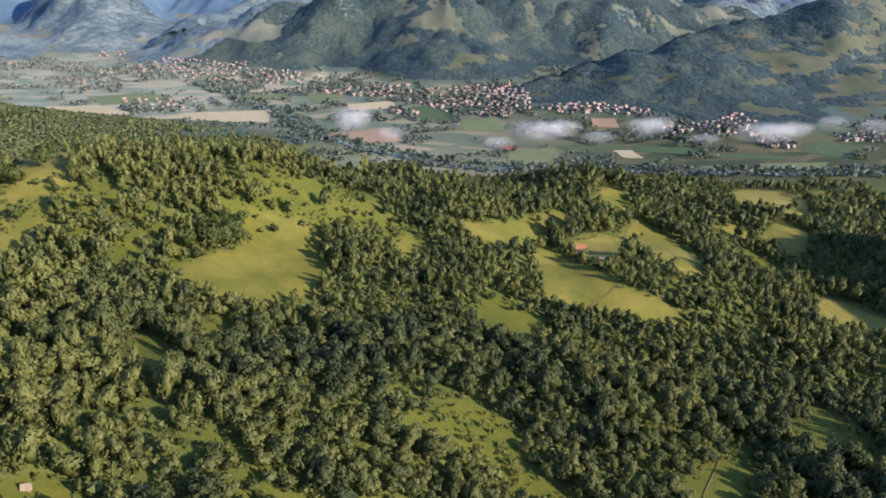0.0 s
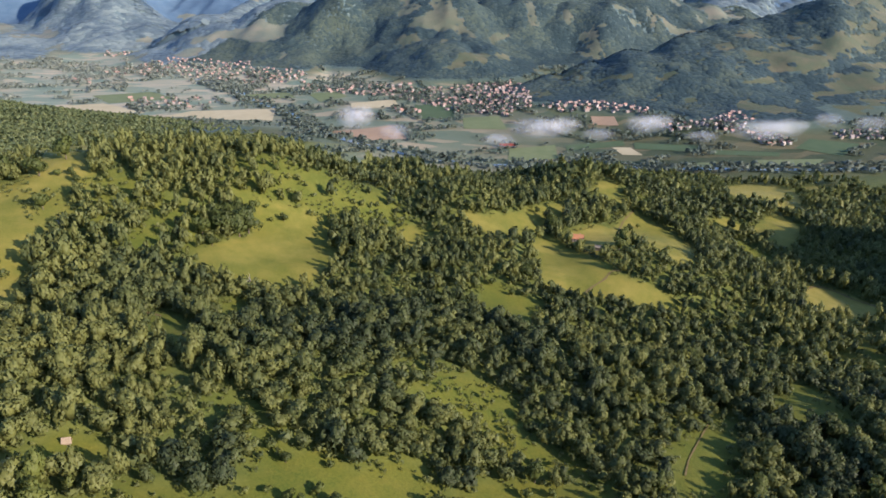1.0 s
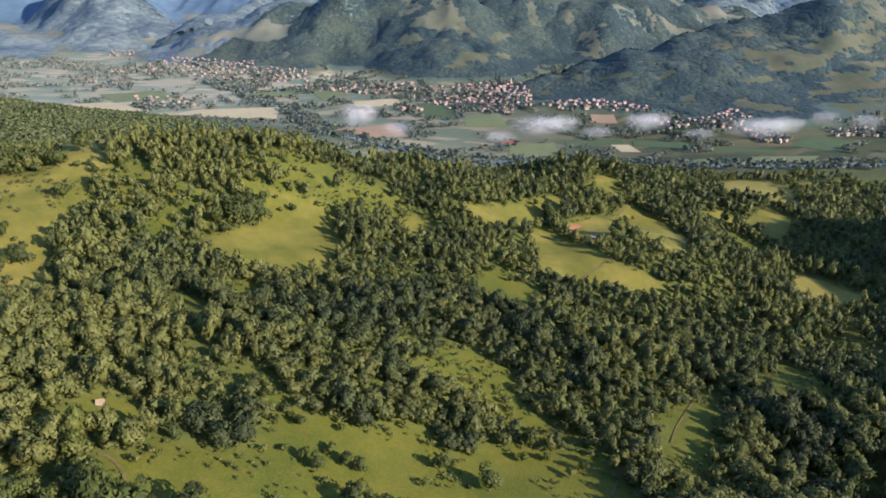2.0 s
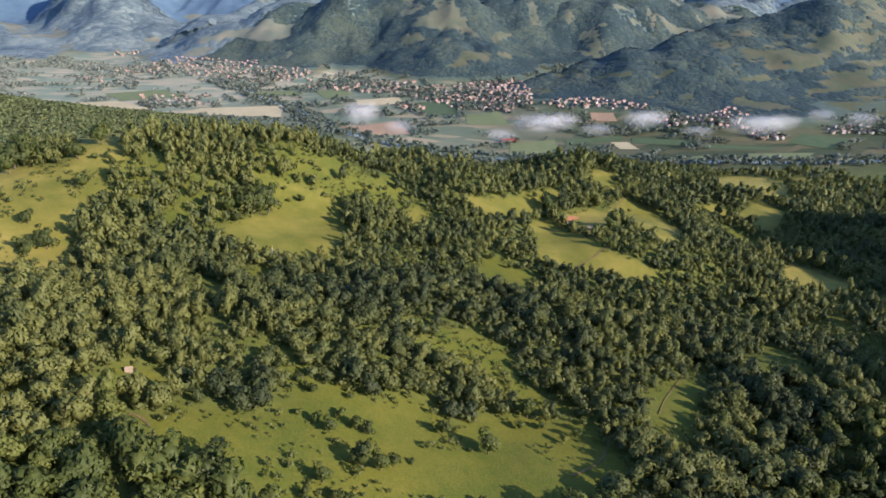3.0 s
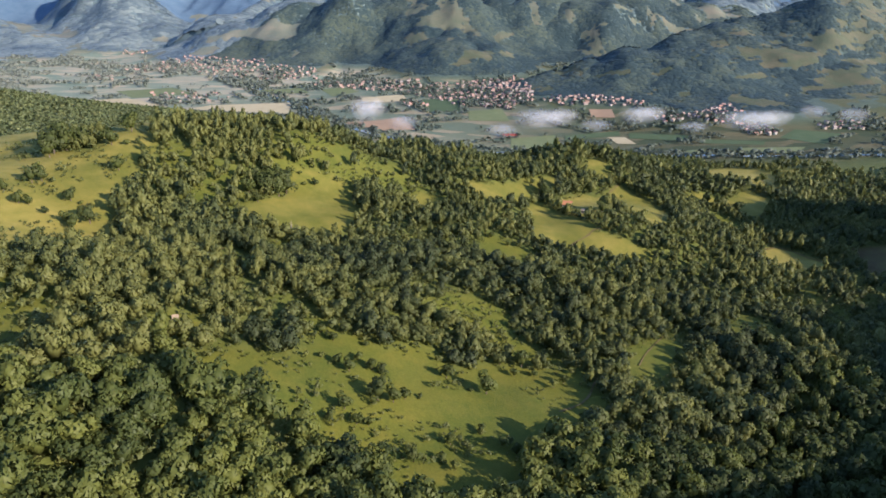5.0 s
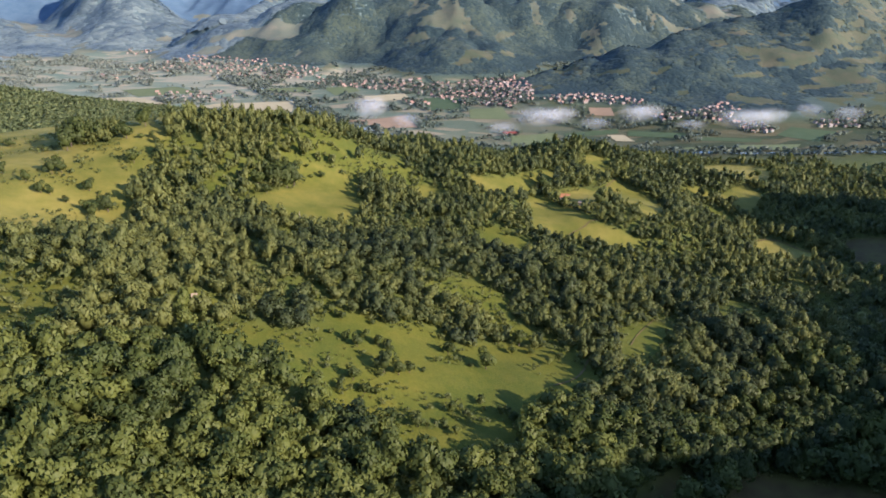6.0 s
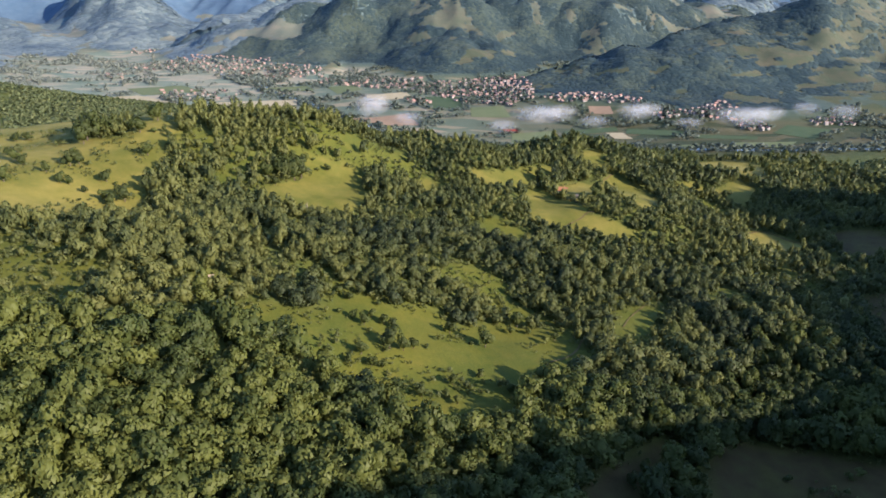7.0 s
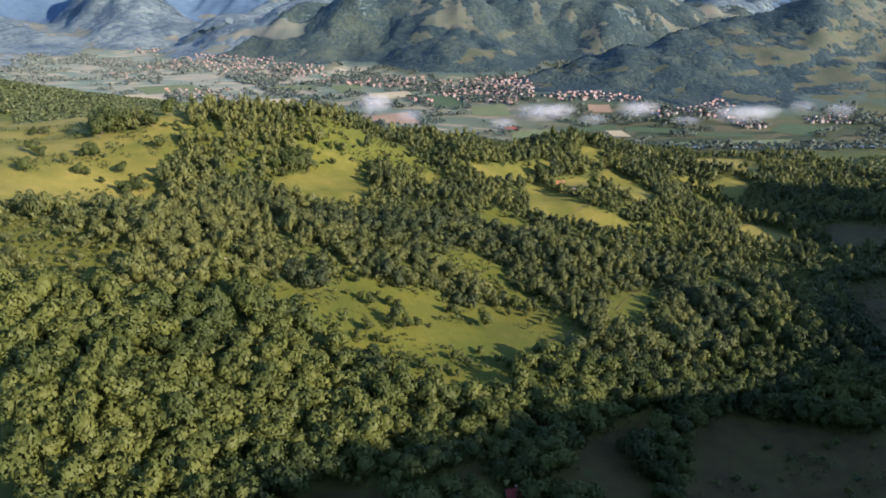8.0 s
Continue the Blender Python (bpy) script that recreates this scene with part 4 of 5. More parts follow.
keep = RNG.random(len(x)) < np.maximum(chance, floor_gap)
x, y = x[keep], y[keep]
small = np.clip(RNG.gamma(5.0, 0.50, len(x)), 0.8, 5.0)
small = np.where(clearing(x, y, GRASS + SCRUB, 3.0) < 0.3, small * 1.55, small)
stuff("young_growth", BUSH_SHAPES, x, y, small, small * RNG.uniform(0.65, 1.0, len(x)), np.clip(RNG.normal(0.60, 0.16, len(x)), 0, 1), LEAF,
      "yellow-green shrubs and saplings along the meadow edges", "scrub", 0.15)

# hedge below the farmyard
hedge_line = [(84, 502), (90, 492), (96, 485), (107, 463), (117, 442), (129, 428), (140, 420)]
x, y = [], []
for (ax, ay), (bx, by) in zip(hedge_line, hedge_line[1:]):
    n = int(math.hypot(bx - ax, by - ay) / 1.8)
    for k in range(n):
        x.append(ax + (bx - ax) * k / n + random.uniform(-1, 1))
        y.append(ay + (by - ay) * k / n + random.uniform(-1, 1))
x, y = np.array(x), np.array(y)
small = RNG.uniform(2.0, 4.5, len(x))
stuff("hedgerow", BUSH_SHAPES, x, y, small, small * 1.1, RNG.uniform(0.0, 0.25, len(x)), LEAF, "dark green hedge along the meadow below the farm", "hedge", 0.15)


# ---------------------------------------------------------------- tracks, river, fields
def earth(name, a, b_, scale):
    m, t, b = material(name, 0.95, 0.1)
    col = mix(t, 0.4, ramp(t, noise_node(t, scale, 5), [(0.3, a), (0.7, b_)]), ramp(t, noise_node(t, scale * 0.12, 3), [(0.35, a), (0.65, b_)]))
    t.links.new(col, b.inputs["Base Color"])
    bump(t, b, noise_node(t, scale * 2), 0.3, 0.2)
    return m


DIRT = earth("dirt", (0.085, 0.070, 0.030), (0.160, 0.122, 0.055), 0.8)


def ribbon(name, points, width, mat, lift, step, level=False):
    """A strip that follows points over the ground."""
    pts = [Vector((*p, 0)) for p in points]
    line = []
    for i in range(len(pts) - 1):
        p0, p1, p2, p3 = pts[max(i - 1, 0)], pts[i], pts[i + 1], pts[min(i + 2, len(pts) - 1)]
        n = max(2, int((p2 - p1).length / step))
        for k in range(n):
            t = k / n
            line.append(0.5 * ((2 * p1) + (p2 - p0) * t + (2 * p0 - 5 * p1 + 4 * p2 - p3) * t * t + (3 * p1 - p0 - 3 * p2 + p3) * t ** 3))
    line.append(pts[-1])
    verts, across = [], 5
    for i, p in enumerate(line):
        way = (line[min(i + 1, len(line) - 1)] - line[max(i - 1, 0)]).normalized()
        side = Vector((way.y, -way.x, 0))
        w = width * (1 + 0.25 * math.sin(i * 0.9) + 0.15 * math.sin(i * 2.3))
        for k in range(across):
            q = p + side * w * (k / (across - 1) - 0.5)
            verts.append((q.x, q.y, 0))
    v = np.array(verts)
    v[:, 2] = height(v[:, 0], v[:, 1]) + lift
    if level:
        rows = v[:, 2].reshape(-1, across)
        rows[:] = rows.max(1)[:, None]
    ids = np.arange(len(v)).reshape(-1, across)
    faces = np.stack([ids[:-1, :-1], ids[1:, :-1], ids[1:, 1:], ids[:-1, 1:]], -1).reshape(-1)
    return mesh_from(name, v, faces, 4, mat)


for points, width in [
        ([(-121, 137), (-118, 137), (-113, 134), (-107, 127)], 1.8),
        ([(52, 154), (59, 159), (65, 164), (71, 173), (75, 183), (82, 198)], 1.7),
        ([(106, 207), (112, 219), (118, 228), (126, 240), (134, 252)], 1.1),
        ([(100, 396), (106, 403), (116, 412), (124, 422), (132, 423)], 2.2),
        ([(150, 512), (155, 524), (166, 553), (178, 575), (187, 588)], 2.4),
        ([(-160, 276), (-153, 276), (-145, 274)], 3.5),
        ([(286, 466), (300, 474), (319, 485), (330, 476), (347, 442)], 4.0)]:
    tagged(new("dirt_track", ribbon("dirt_track", points, width * 0.62, DIRT, 0.35, 2.5)), "worn brown earth track across the grass", "track", kind="structure")


def water_material():
    m, t, b = material("river_water", 0.12, 0.5)
    t.links.new(ramp(t, noise_node(t, 0.03), [(0.3, (0.035, 0.05, 0.045)), (0.7, (0.07, 0.085, 0.075))]), b.inputs["Base Color"])
    bump(t, b, noise_node(t, 0.5), 0.1, 0.2)
    return m


RIVER = [(-760, 2040), (-650, 1906), (-552, 1790), (-480, 1660), (-373, 1530), (-300, 1390), (-242, 1269), (-160, 1160), (0, 1080), (160, 1060),
         (298, 1040), (378, 1012), (459, 1000), (519, 990), (611, 985), (720, 988), (850, 970), (1000, 900)]
tagged(new("river", ribbon("river", RIVER, 13, water_material(), 0.5, 14, True)), "grey-blue river winding through the valley", "water", kind="structure")


def crop(name, a, b_):
    return earth(name, a, b_, 0.06)


STRAW = crop("straw_field", (0.31, 0.270, 0.165), (0.40, 0.345, 0.220))
BROWN = crop("ploughed_field", (0.215, 0.150, 0.100), (0.290, 0.205, 0.135))
GREEN = crop("green_field", (0.050, 0.084, 0.042), (0.074, 0.104, 0.054))
PALE_GREEN = crop("pale_green_field", (0.100, 0.132, 0.062), (0.145, 0.166, 0.084))
FIELDS = [
    (STRAW, "dry straw-coloured field", (-982, 1590), (-857, 1639), (-700, 1517), (-795, 1440)),
    (STRAW, "dry straw-coloured field", (-660, 1440), (-600, 1535), (-406, 1565), (-380, 1420)),
    (BROWN, "reddish-brown ploughed field", (-230, 1268), (-112, 1375), (-70, 1230), (-140, 1190)),
    (BROWN, "orange-brown stubble field", (317, 1408), (366, 1397), (362, 1339), (311, 1351)),
    (GREEN, "deep green crop field", (230, 1205), (345, 1235), (340, 1196), (225, 1166)),
    (GREEN, "deep green crop field", (362, 1215), (468, 1175), (450, 1132), (350, 1168)),
    (STRAW, "pale stubble field", (312, 1184), (318, 1128), (352, 1120), (345, 1180)),
    (PALE_GREEN, "bright green field", (426, 1052), (456, 1048), (424, 1008), (402, 1018)),
    (PALE_GREEN, "light green field", (-369, 1781), (-298, 1813), (-257, 1738), (-317, 1660)),
    (PALE_GREEN, "light green crop field", (-942, 1752), (-804, 1813), (-701, 1705), (-844, 1640)),
    (GREEN, "green field by the village", (690, 1205), (763, 1167), (683, 1080), (630, 1140)),
    (GREEN, "green field", (-75, 1618), (22, 1583), (20, 1440), (-60, 1440)),
    (PALE_GREEN, "light green field", (40, 1440), (120, 1440), (130, 1330), (40, 1340)),
    (PALE_GREEN, "light green field", (-560, 1760), (-430, 1800), (-390, 1720), (-500, 1700)),
    (GREEN, "green field", (480, 1140), (590, 1110), (575, 1082), (465, 1107)),
    (STRAW, "dry field", (-240, 1640), (-130, 1690), (-110, 1590), (-220, 1560)),
    (PALE_GREEN, "light green field", (520, 1060), (640, 1060), (600, 1010), (500, 1020)),
    (PALE_GREEN, "light green field", (120, 1180), (210, 1210), (200, 1110), (110, 1090))]
for mat, label, a, b_, c, d in FIELDS:
    n = 14
    s, t = np.meshgrid(np.linspace(0, 1, n), np.linspace(0, 1, n))
    corner = [np.array(q, float) for q in (a, b_, c, d)]
    grid = (corner[0] * ((1 - s) * (1 - t))[..., None] + corner[1] * (s * (1 - t))[..., None] + corner[2] * (s * t)[..., None] + corner[3] * ((1 - s) * t)[..., None])
    fx, fy = grid[..., 0].ravel(), grid[..., 1].ravel()
    v = np.stack([fx, fy, height(fx, fy) + 0.6], -1)
    ids = np.arange(n * n).reshape(n, n)
    faces = np.stack([ids[:-1, :-1], ids[1:, :-1], ids[1:, 1:], ids[:-1, 1:]], -1).reshape(-1)
    tagged(new("field", mesh_from("field", v, faces, 4, mat)), label, "field", kind="structure")

# ---------------------------------------------------------------- woods across the valley
def slope_woods(step, near_ones):
    """Places for the woods across the valley, either on the nearer slopes or on those further off."""
    x, y = scatter(-2300, 2300, 1150, 2950 if near_ones else 4000, step)
    far = remoteness(x, y)
    keep = (np.abs(x) < (y + 180) * 0.70 + 60) & (height(x, y) > 22) & ~hill_zone(x, y) & ((far < 0.9) == near_ones) & ((x > 0) | (y > 1500)) & ((height(x, y) > 27) | (not near_ones))
    x, y, far = x[keep], y[keep], far[keep]
    keep = RNG.random(len(x)) > far_open(x, y)
    keep &= RNG.random(len(x)) < 1.0 - 0.12 * far
    x, y, far = x[keep], y[keep], far[keep]
    # lighter with distance for haze, darker again on the last mountains
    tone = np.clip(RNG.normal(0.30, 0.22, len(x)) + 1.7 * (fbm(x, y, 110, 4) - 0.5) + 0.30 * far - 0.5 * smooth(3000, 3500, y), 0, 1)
    return x, y, tone


x, y, tone = slope_woods(8.4, True)
tall = RNG.uniform(3.2, 5.2, len(x)) * (0.6 + 0.8 * fbm(x, y, 60, 2))
stuff("slope_woods", CANOPY, x, y, tall, RNG.uniform(12, 18, len(x)), tone, HAZED_SLOPE_LEAF, "dark woods on the slope above the villages, with some blue haze in their colour", "woods", 1.2, 0.82)
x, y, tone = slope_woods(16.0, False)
stuff("mountain_woods", CANOPY, x, y, RNG.uniform(2.4, 3.8, len(x)), RNG.uniform(26, 38, len(x)), tone, HAZED_FAR_LEAF, "woods on the mountains across the valley, with blue haze in their colour", "woods", 1.1, 0.84)

# woods on the further near ridges, out to the valley's edge
x, y = scatter(-1050, 820, 560, 1330, 7.8)
keep = (np.abs(x) < (y + 180) * 0.70 + 50) & (height(x, y) > 26) & ((x < 100) | (y < 1150)) & ~((x > -430) & (x < 580) & (y < 900) & hill_zone(x, y))
x, y = x[keep], y[keep]
keep = RNG.random(len(x)) > smooth(0.50, 0.60, fbm(x, y, 120, 3)) * 0.8
keep &= clearing(x, y, ["tan", "tan2", "tan3", "lefttop"], 3.0) < 0.5
x, y = x[keep], y[keep]
tall, wide = RNG.uniform(5, 10, len(x)), RNG.uniform(6.5, 10, len(x))
stuff("spur_woods", FAR_SHAPES, x, y, tall, wide, np.clip(RNG.normal(0.38, 0.18, len(x)), 0, 1), SPUR_LEAF, "green woods on the spurs beside the valley", "woods")


# ---------------------------------------------------------------- villages
def tinted(name, stops, rough=0.85):
    m, t, b = material(name, rough, 0.2)
    info = t.nodes.new("ShaderNodeObjectInfo")
    col = ramp(t, info.outputs["Random"], stops)
    col = mix(t, 0.25, col, ramp(t, noise_node(t, 0.6, 4), [(0.3, (0.18, 0.15, 0.12)), (0.7, (0.36, 0.32, 0.28))]))
    t.links.new(col, b.inputs["Base Color"])
    return m


PLASTER = tinted("plaster", [(0.0, (0.34, 0.325, 0.31)), (0.4, (0.26, 0.225, 0.195)), (0.7, (0.23, 0.175, 0.145)), (1.0, (0.46, 0.45, 0.44))])
TILES = tinted("roof_tiles", [(0.0, (0.33, 0.150, 0.120)), (0.4, (0.33, 0.190, 0.155)), (0.75, (0.23, 0.165, 0.145)), (1.0, (0.28, 0.25, 0.24))])
BRICK = tinted("chimney_brick", [(0.0, (0.35, 0.18, 0.12)), (1.0, (0.45, 0.25, 0.18))])
ORANGE_TILES = earth("orange_roof_tiles", (0.30, 0.135, 0.070), (0.42, 0.200, 0.105), 2.0)
RED_TILES = earth("red_roof_tiles", (0.12, 0.028, 0.022), (0.20, 0.046, 0.036), 2.0)
WOOD = earth("weathered_boards", (0.20, 0.15, 0.10), (0.36, 0.29, 0.21), 3.0)


def glass_material():
    m, t, b = material("window_glass", 0.08, 0.6)
    t.links.new(ramp(t, noise_node(t, 0.5), [(0.3, (0.02, 0.025, 0.03)), (0.7, (0.05, 0.06, 0.07))]), b.inputs["Base Color"])
    return m


GLASS = glass_material()


def box_into(bm, x0, y0, z0, x1, y1, z1):
    v = [bm.verts.new(p) for p in ((x0, y0, z0), (x1, y0, z0), (x1, y1, z0), (x0, y1, z0), (x0, y0, z1), (x1, y0, z1), (x1, y1, z1), (x0, y1, z1))]
    for f in ((0, 1, 2, 3), (4, 5, 6, 7), (0, 1, 5, 4), (1, 2, 6, 5), (2, 3, 7, 6), (3, 0, 4, 7)):
        bm.faces.new([v[k] for k in f])


def gable_walls(w, d, h, rise):
    """Walls with gables towards both ends of x."""
    def build(bm):
        ring = [(-d / 2, 0 - 1.5), (d / 2, 0 - 1.5), (d / 2, h), (0, h + rise), (-d / 2, h)]
        a = [bm.verts.new((-w / 2, y_, z_)) for y_, z_ in ring]
        b = [bm.verts.new((w / 2, y_, z_)) for y_, z_ in ring]
        bm.faces.new(a[::-1])
        bm.faces.new(b)
        for k in range(5):
            bm.faces.new((a[k], a[(k + 1) % 5], b[(k + 1) % 5], b[k]))
    return build


def gable_roof(w, d, h, rise, over=0.6, thick=0.35):
    def build(bm):
        half, slope = d / 2 + over, rise / (d / 2)
        low = h - over * slope
        ring = [(-half, low), (0, h + rise), (half, low), (half, low + thick), (0, h + rise + thick * 1.2), (-half, low + thick)]
        a = [bm.verts.new((-w / 2 - over, y_, z_ + 0.04)) for y_, z_ in ring]
        b = [bm.verts.new((w / 2 + over, y_, z_ + 0.04)) for y_, z_ in ring]
        for k in range(6):
            bm.faces.new((a[k], a[(k + 1) % 6], b[(k + 1) % 6], b[k]))
        for e in (a, b):
            bm.faces.new((e[0], e[1], e[4], e[5]))
            bm.faces.new((e[1], e[2], e[3], e[4]))
    return build


def house_kind(label, w, d, h, rise, group, roof_mat=None, wing=False):
    base = tagged(new("house"), label, "house", group)
    part("wall", solid("wall", gable_walls(w, d, h, rise), PLASTER), base)
    part("roof", solid("roof", gable_roof(w, d, h, rise), roof_mat or TILES), base, "tiled gable roof")
    part("chimney", solid("chimney", lambda bm: box_into(bm, w * 0.2, d * 0.1, h + rise * 0.4, w * 0.2 + 0.8, d * 0.1 + 0.8, h + rise + 1.1), BRICK), base)
    if wing:
        ell = part("wing", solid("wing", gable_walls(d * 0.9, w * 0.45, h * 0.8, rise * 0.8), PLASTER), base)
        ell.matrix_basis = pose(w * 0.2, -d * 0.6, 0, 0, 0, 90)
        top = part("wing_roof", solid("wing_roof", gable_roof(d * 0.9, w * 0.45, h * 0.8, rise * 0.8), roof_mat or TILES), base)
        top.matrix_basis = pose(w * 0.2, -d * 0.6, 0, 0, 0, 90)
    return base


GROUP = "houses of the valley villages"
HOUSES = [
    house_kind("white plastered village house with a red tiled roof", 8, 6.5, 3.2, 2.4, GROUP),
    house_kind("two-storey plastered village house with a terracotta roof", 8.5, 7, 5.0, 2.6, GROUP),
    house_kind("village house with a wing and a tiled roof", 9, 6.5, 3.4, 2.3, GROUP, None, True),
    house_kind("small plastered village house with a brownish roof", 7.5, 6, 3.0, 2.3, GROUP),
    house_kind("long plastered village house with a tiled roof", 12, 7, 4.0, 2.4, GROUP)]
VILLAGES = [
    (66, [(-255, 1883), (-156, 1890), (-6, 1844), (107, 1857), (183, 1897), (204, 1641), (207, 1487), (136, 1431), (73, 1472), (7, 1522), (-65, 1655), (-161, 1742), (-223, 1748)]),
    (60, [(41, 1839), (183, 1889), (209, 1624), (204, 1512), (138, 1456), (90, 1537), (37, 1641)]),
    (30, [(216, 1506), (277, 1510), (379, 1485), (457, 1430), (434, 1393), (331, 1440), (241, 1444)]),
    (42, [(437, 1314), (531, 1314), (604, 1352), (621, 1303), (565, 1245), (522, 1285), (451, 1279)]),
    (22, [(589, 1248), (646, 1221), (636, 1162), (589, 1166)]),
    (30, [(-848, 1753), (-759, 1726), (-598, 1704), (-563, 1571), (-698, 1571), (-784, 1622)]),
    (18, [(752, 1244), (847, 1262), (827, 1206), (748, 1203)]),
    (12, [(-118, 1571), (-47, 1530), (-65, 1480), (-111, 1506)]),
    (20, [(-441, 2075), (-420, 1963), (-539, 1954), (-600, 1990), (-560, 2120)])]
spots, first = [], [0] * len(HOUSES)
rng = random.Random(5)


def village_spots(count, poly, apart, taken):
    xs_, ys_ = [p[0] for p in poly], [p[1] for p in poly]
    out, tries = [], 0
    while len(out) < count and tries < 6000:
        tries += 1
        px, py = rng.uniform(min(xs_), max(xs_)), rng.uniform(min(ys_), max(ys_))
        if not inside(poly, np.array([px]), np.array([py]))[0]:
            continue
        if any((px - qx) ** 2 + (py - qy) ** 2 < apart * apart for qx, qy in taken):
            continue
        taken.append((px, py))
        out.append((px, py))
    return out


for count, poly in VILLAGES:
    for px, py in village_spots(count, poly, 13.0, spots):
        k = rng.choice([0, 0, 1, 1, 2, 3, 3, 4])
        m = pose(px, py, float(height(np.array([px]), np.array([py]))[0]) + 0.2, 0, 0, rng.choice([20, 110]) + rng.uniform(-14, 14))
        if first[k] == 0:
            HOUSES[k].matrix_basis = m @ Matrix.Scale(0.85, 4)
        else:
            copy_thing(HOUSES[k], Matrix.Identity(4)).matrix_basis = m @ Matrix.Scale(0.85, 4)
        first[k] += 1

# the further village, too far off to tell its houses apart one by one
far_village = [(-1143, 2211), (-1097, 2283), (-962, 2356), (-804, 2307), (-688, 2251), (-441, 2075), (-420, 1963), (-539, 1954), (-694, 2009), (-782, 2060), (-912, 2117), (-1021, 2109)]
far_spots = village_spots(170, far_village, 15, spots) + village_spots(110, VILLAGES[0][1], 11, spots) + village_spots(70, VILLAGES[1][1], 10, spots)
for count, poly in (
        (14, [(-1153, 2042), (-1082, 2043), (-1048, 1952), (-1102, 1960)]), (12, [(-1354, 2665), (-1244, 2672), (-1194, 2536), (-1312, 2600)]),
        (26, [(-350, 1900), (-250, 1880), (-230, 1760), (-400, 1850), (-420, 1960)]), (16, VILLAGES[2][1]), (18, VILLAGES[3][1])):
    far_spots += village_spots(count, poly, 12, spots)
walls, roofs = bmesh.new(), bmesh.new()
for px, py in far_spots:
    w, d, h, rise = rng.uniform(6, 9.5), rng.uniform(5.5, 7), rng.uniform(2.8, 4.2), 2.2
    m = pose(px, py, float(height(np.array([px]), np.array([py]))[0]) + 0.2, 0, 0, rng.uniform(0, 180))
    for bm, maker in ((walls, gable_walls(w, d, h, rise)), (roofs, gable_roof(w, d, h, rise))):
        one = bmesh.new()
        maker(one)
        one.transform(m)
        me = bpy.data.meshes.new("piece")
        one.to_mesh(me)
        one.free()
        bm.from_mesh(me)
        bpy.data.meshes.remove(me)
for name, bm, mat, label in (("far_village_walls", walls, PLASTER, "pale plastered house walls of a far village"),
                             ("far_village_roofs", roofs, TILES, "reddish tiled roofs of a far village")):
    bmesh.ops.recalc_face_normals(bm, faces=bm.faces)
    me = bpy.data.meshes.new(name)
    bm.to_mesh(me)
    bm.free()
    me.materials.append(mat)
    tagged(new(name, me), label, "village", kind="stuff")


def ground_at(px, py):
    return float(height(np.array([px]), np.array([py]))[0])


# church
church = tagged(new("church"), "white church with a tower and a pointed roof", "church")
church.matrix_basis = pose(165, 1800, ground_at(165, 1800) + 0.2, 0, 0, 25)
part("nave", solid("nave", gable_walls(22, 10, 8, 5), PLASTER), church)
part("nave_roof", solid("nave_roof", gable_roof(22, 10, 8, 5), TILES), church)
part("tower", solid("tower", lambda bm: box_into(bm, 11.2, -3, -1, 17.2, 3, 21), PLASTER), church)


def spire(bm):
    rim = [bm.verts.new((14.2 + a, b_, 21.05)) for a, b_ in ((-3.6, -3.6), (3.6, -3.6), (3.6, 3.6), (-3.6, 3.6))]
    mid = [bm.verts.new((14.2 + a, b_, 24)) for a, b_ in ((-1.8, -1.8), (1.8, -1.8), (1.8, 1.8), (-1.8, 1.8))]
    top = bm.verts.new((14.2, 0, 32))
    bm.faces.new(rim)
    for k in range(4):
        bm.faces.new((rim[k], rim[(k + 1) % 4], mid[(k + 1) % 4], mid[k]))
        bm.faces.new((mid[k], mid[(k + 1) % 4], top))


part("spire", solid("spire", spire, TILES), church)

# long barn with a bright red roof below the ridge
barn = house_kind("long farm building with a bright red roof", 30, 9, 4, 2.6, "", RED_TILES)
barn.name = "farm_building"
barn.matrix_basis = pose(118, 1192, ground_at(118, 1192) + 0.2, 0, 0, 5)


def farmhouse(name, label, w, d, h, rise, roof_mat, m):
    """A house near enough for its door and windows."""
    base = tagged(new(name), label, "house")
    base.matrix_basis = m
    part("wall", solid("wall", gable_walls(w, d, h, rise), PLASTER), base)
    part("roof", solid("roof", gable_roof(w, d, h, rise, 0.5, 0.25), roof_mat), base, "tiled gable roof")
    part("chimney", solid("chimney", lambda bm: box_into(bm, 1.0, 0.4, h + rise * 0.5, 1.7, 1.1, h + rise + 1.0), BRICK), base)
    part("door", solid("door", lambda bm: box_into(bm, -0.5, -d / 2 - 0.06, 0.02, 0.5, -d / 2 + 0.02, 2.05), WOOD), base)
    for k in (-1, 1):
        cx = k * w * 0.3
        win = part("window", solid("window", lambda bm: box_into(bm, cx - 0.6, -d / 2 - 0.05, 0.9, cx + 0.6, -d / 2 + 0.02, 2.2), WOOD), base)
        part("pane", solid("pane", lambda bm: box_into(bm, cx - 0.5, -d / 2 - 0.06, 1.0, cx + 0.5, -d / 2 - 0.04, 2.1), GLASS), win)
    return base


farmhouse("farmhouse", "small farmhouse with an orange tiled roof in its yard", 8.5, 6, 2.8, 2.6, ORANGE_TILES, pose(110, 482, ground_at(110, 482) + 0.2, 0, 0, -15))
farmhouse("cottage", "small cottage with a dark red roof among trees", 5.0, 4.2, 2.6, 1.6, RED_TILES, pose(21, 15, ground_at(21, 15) + 0.3, 0, 0, 8))


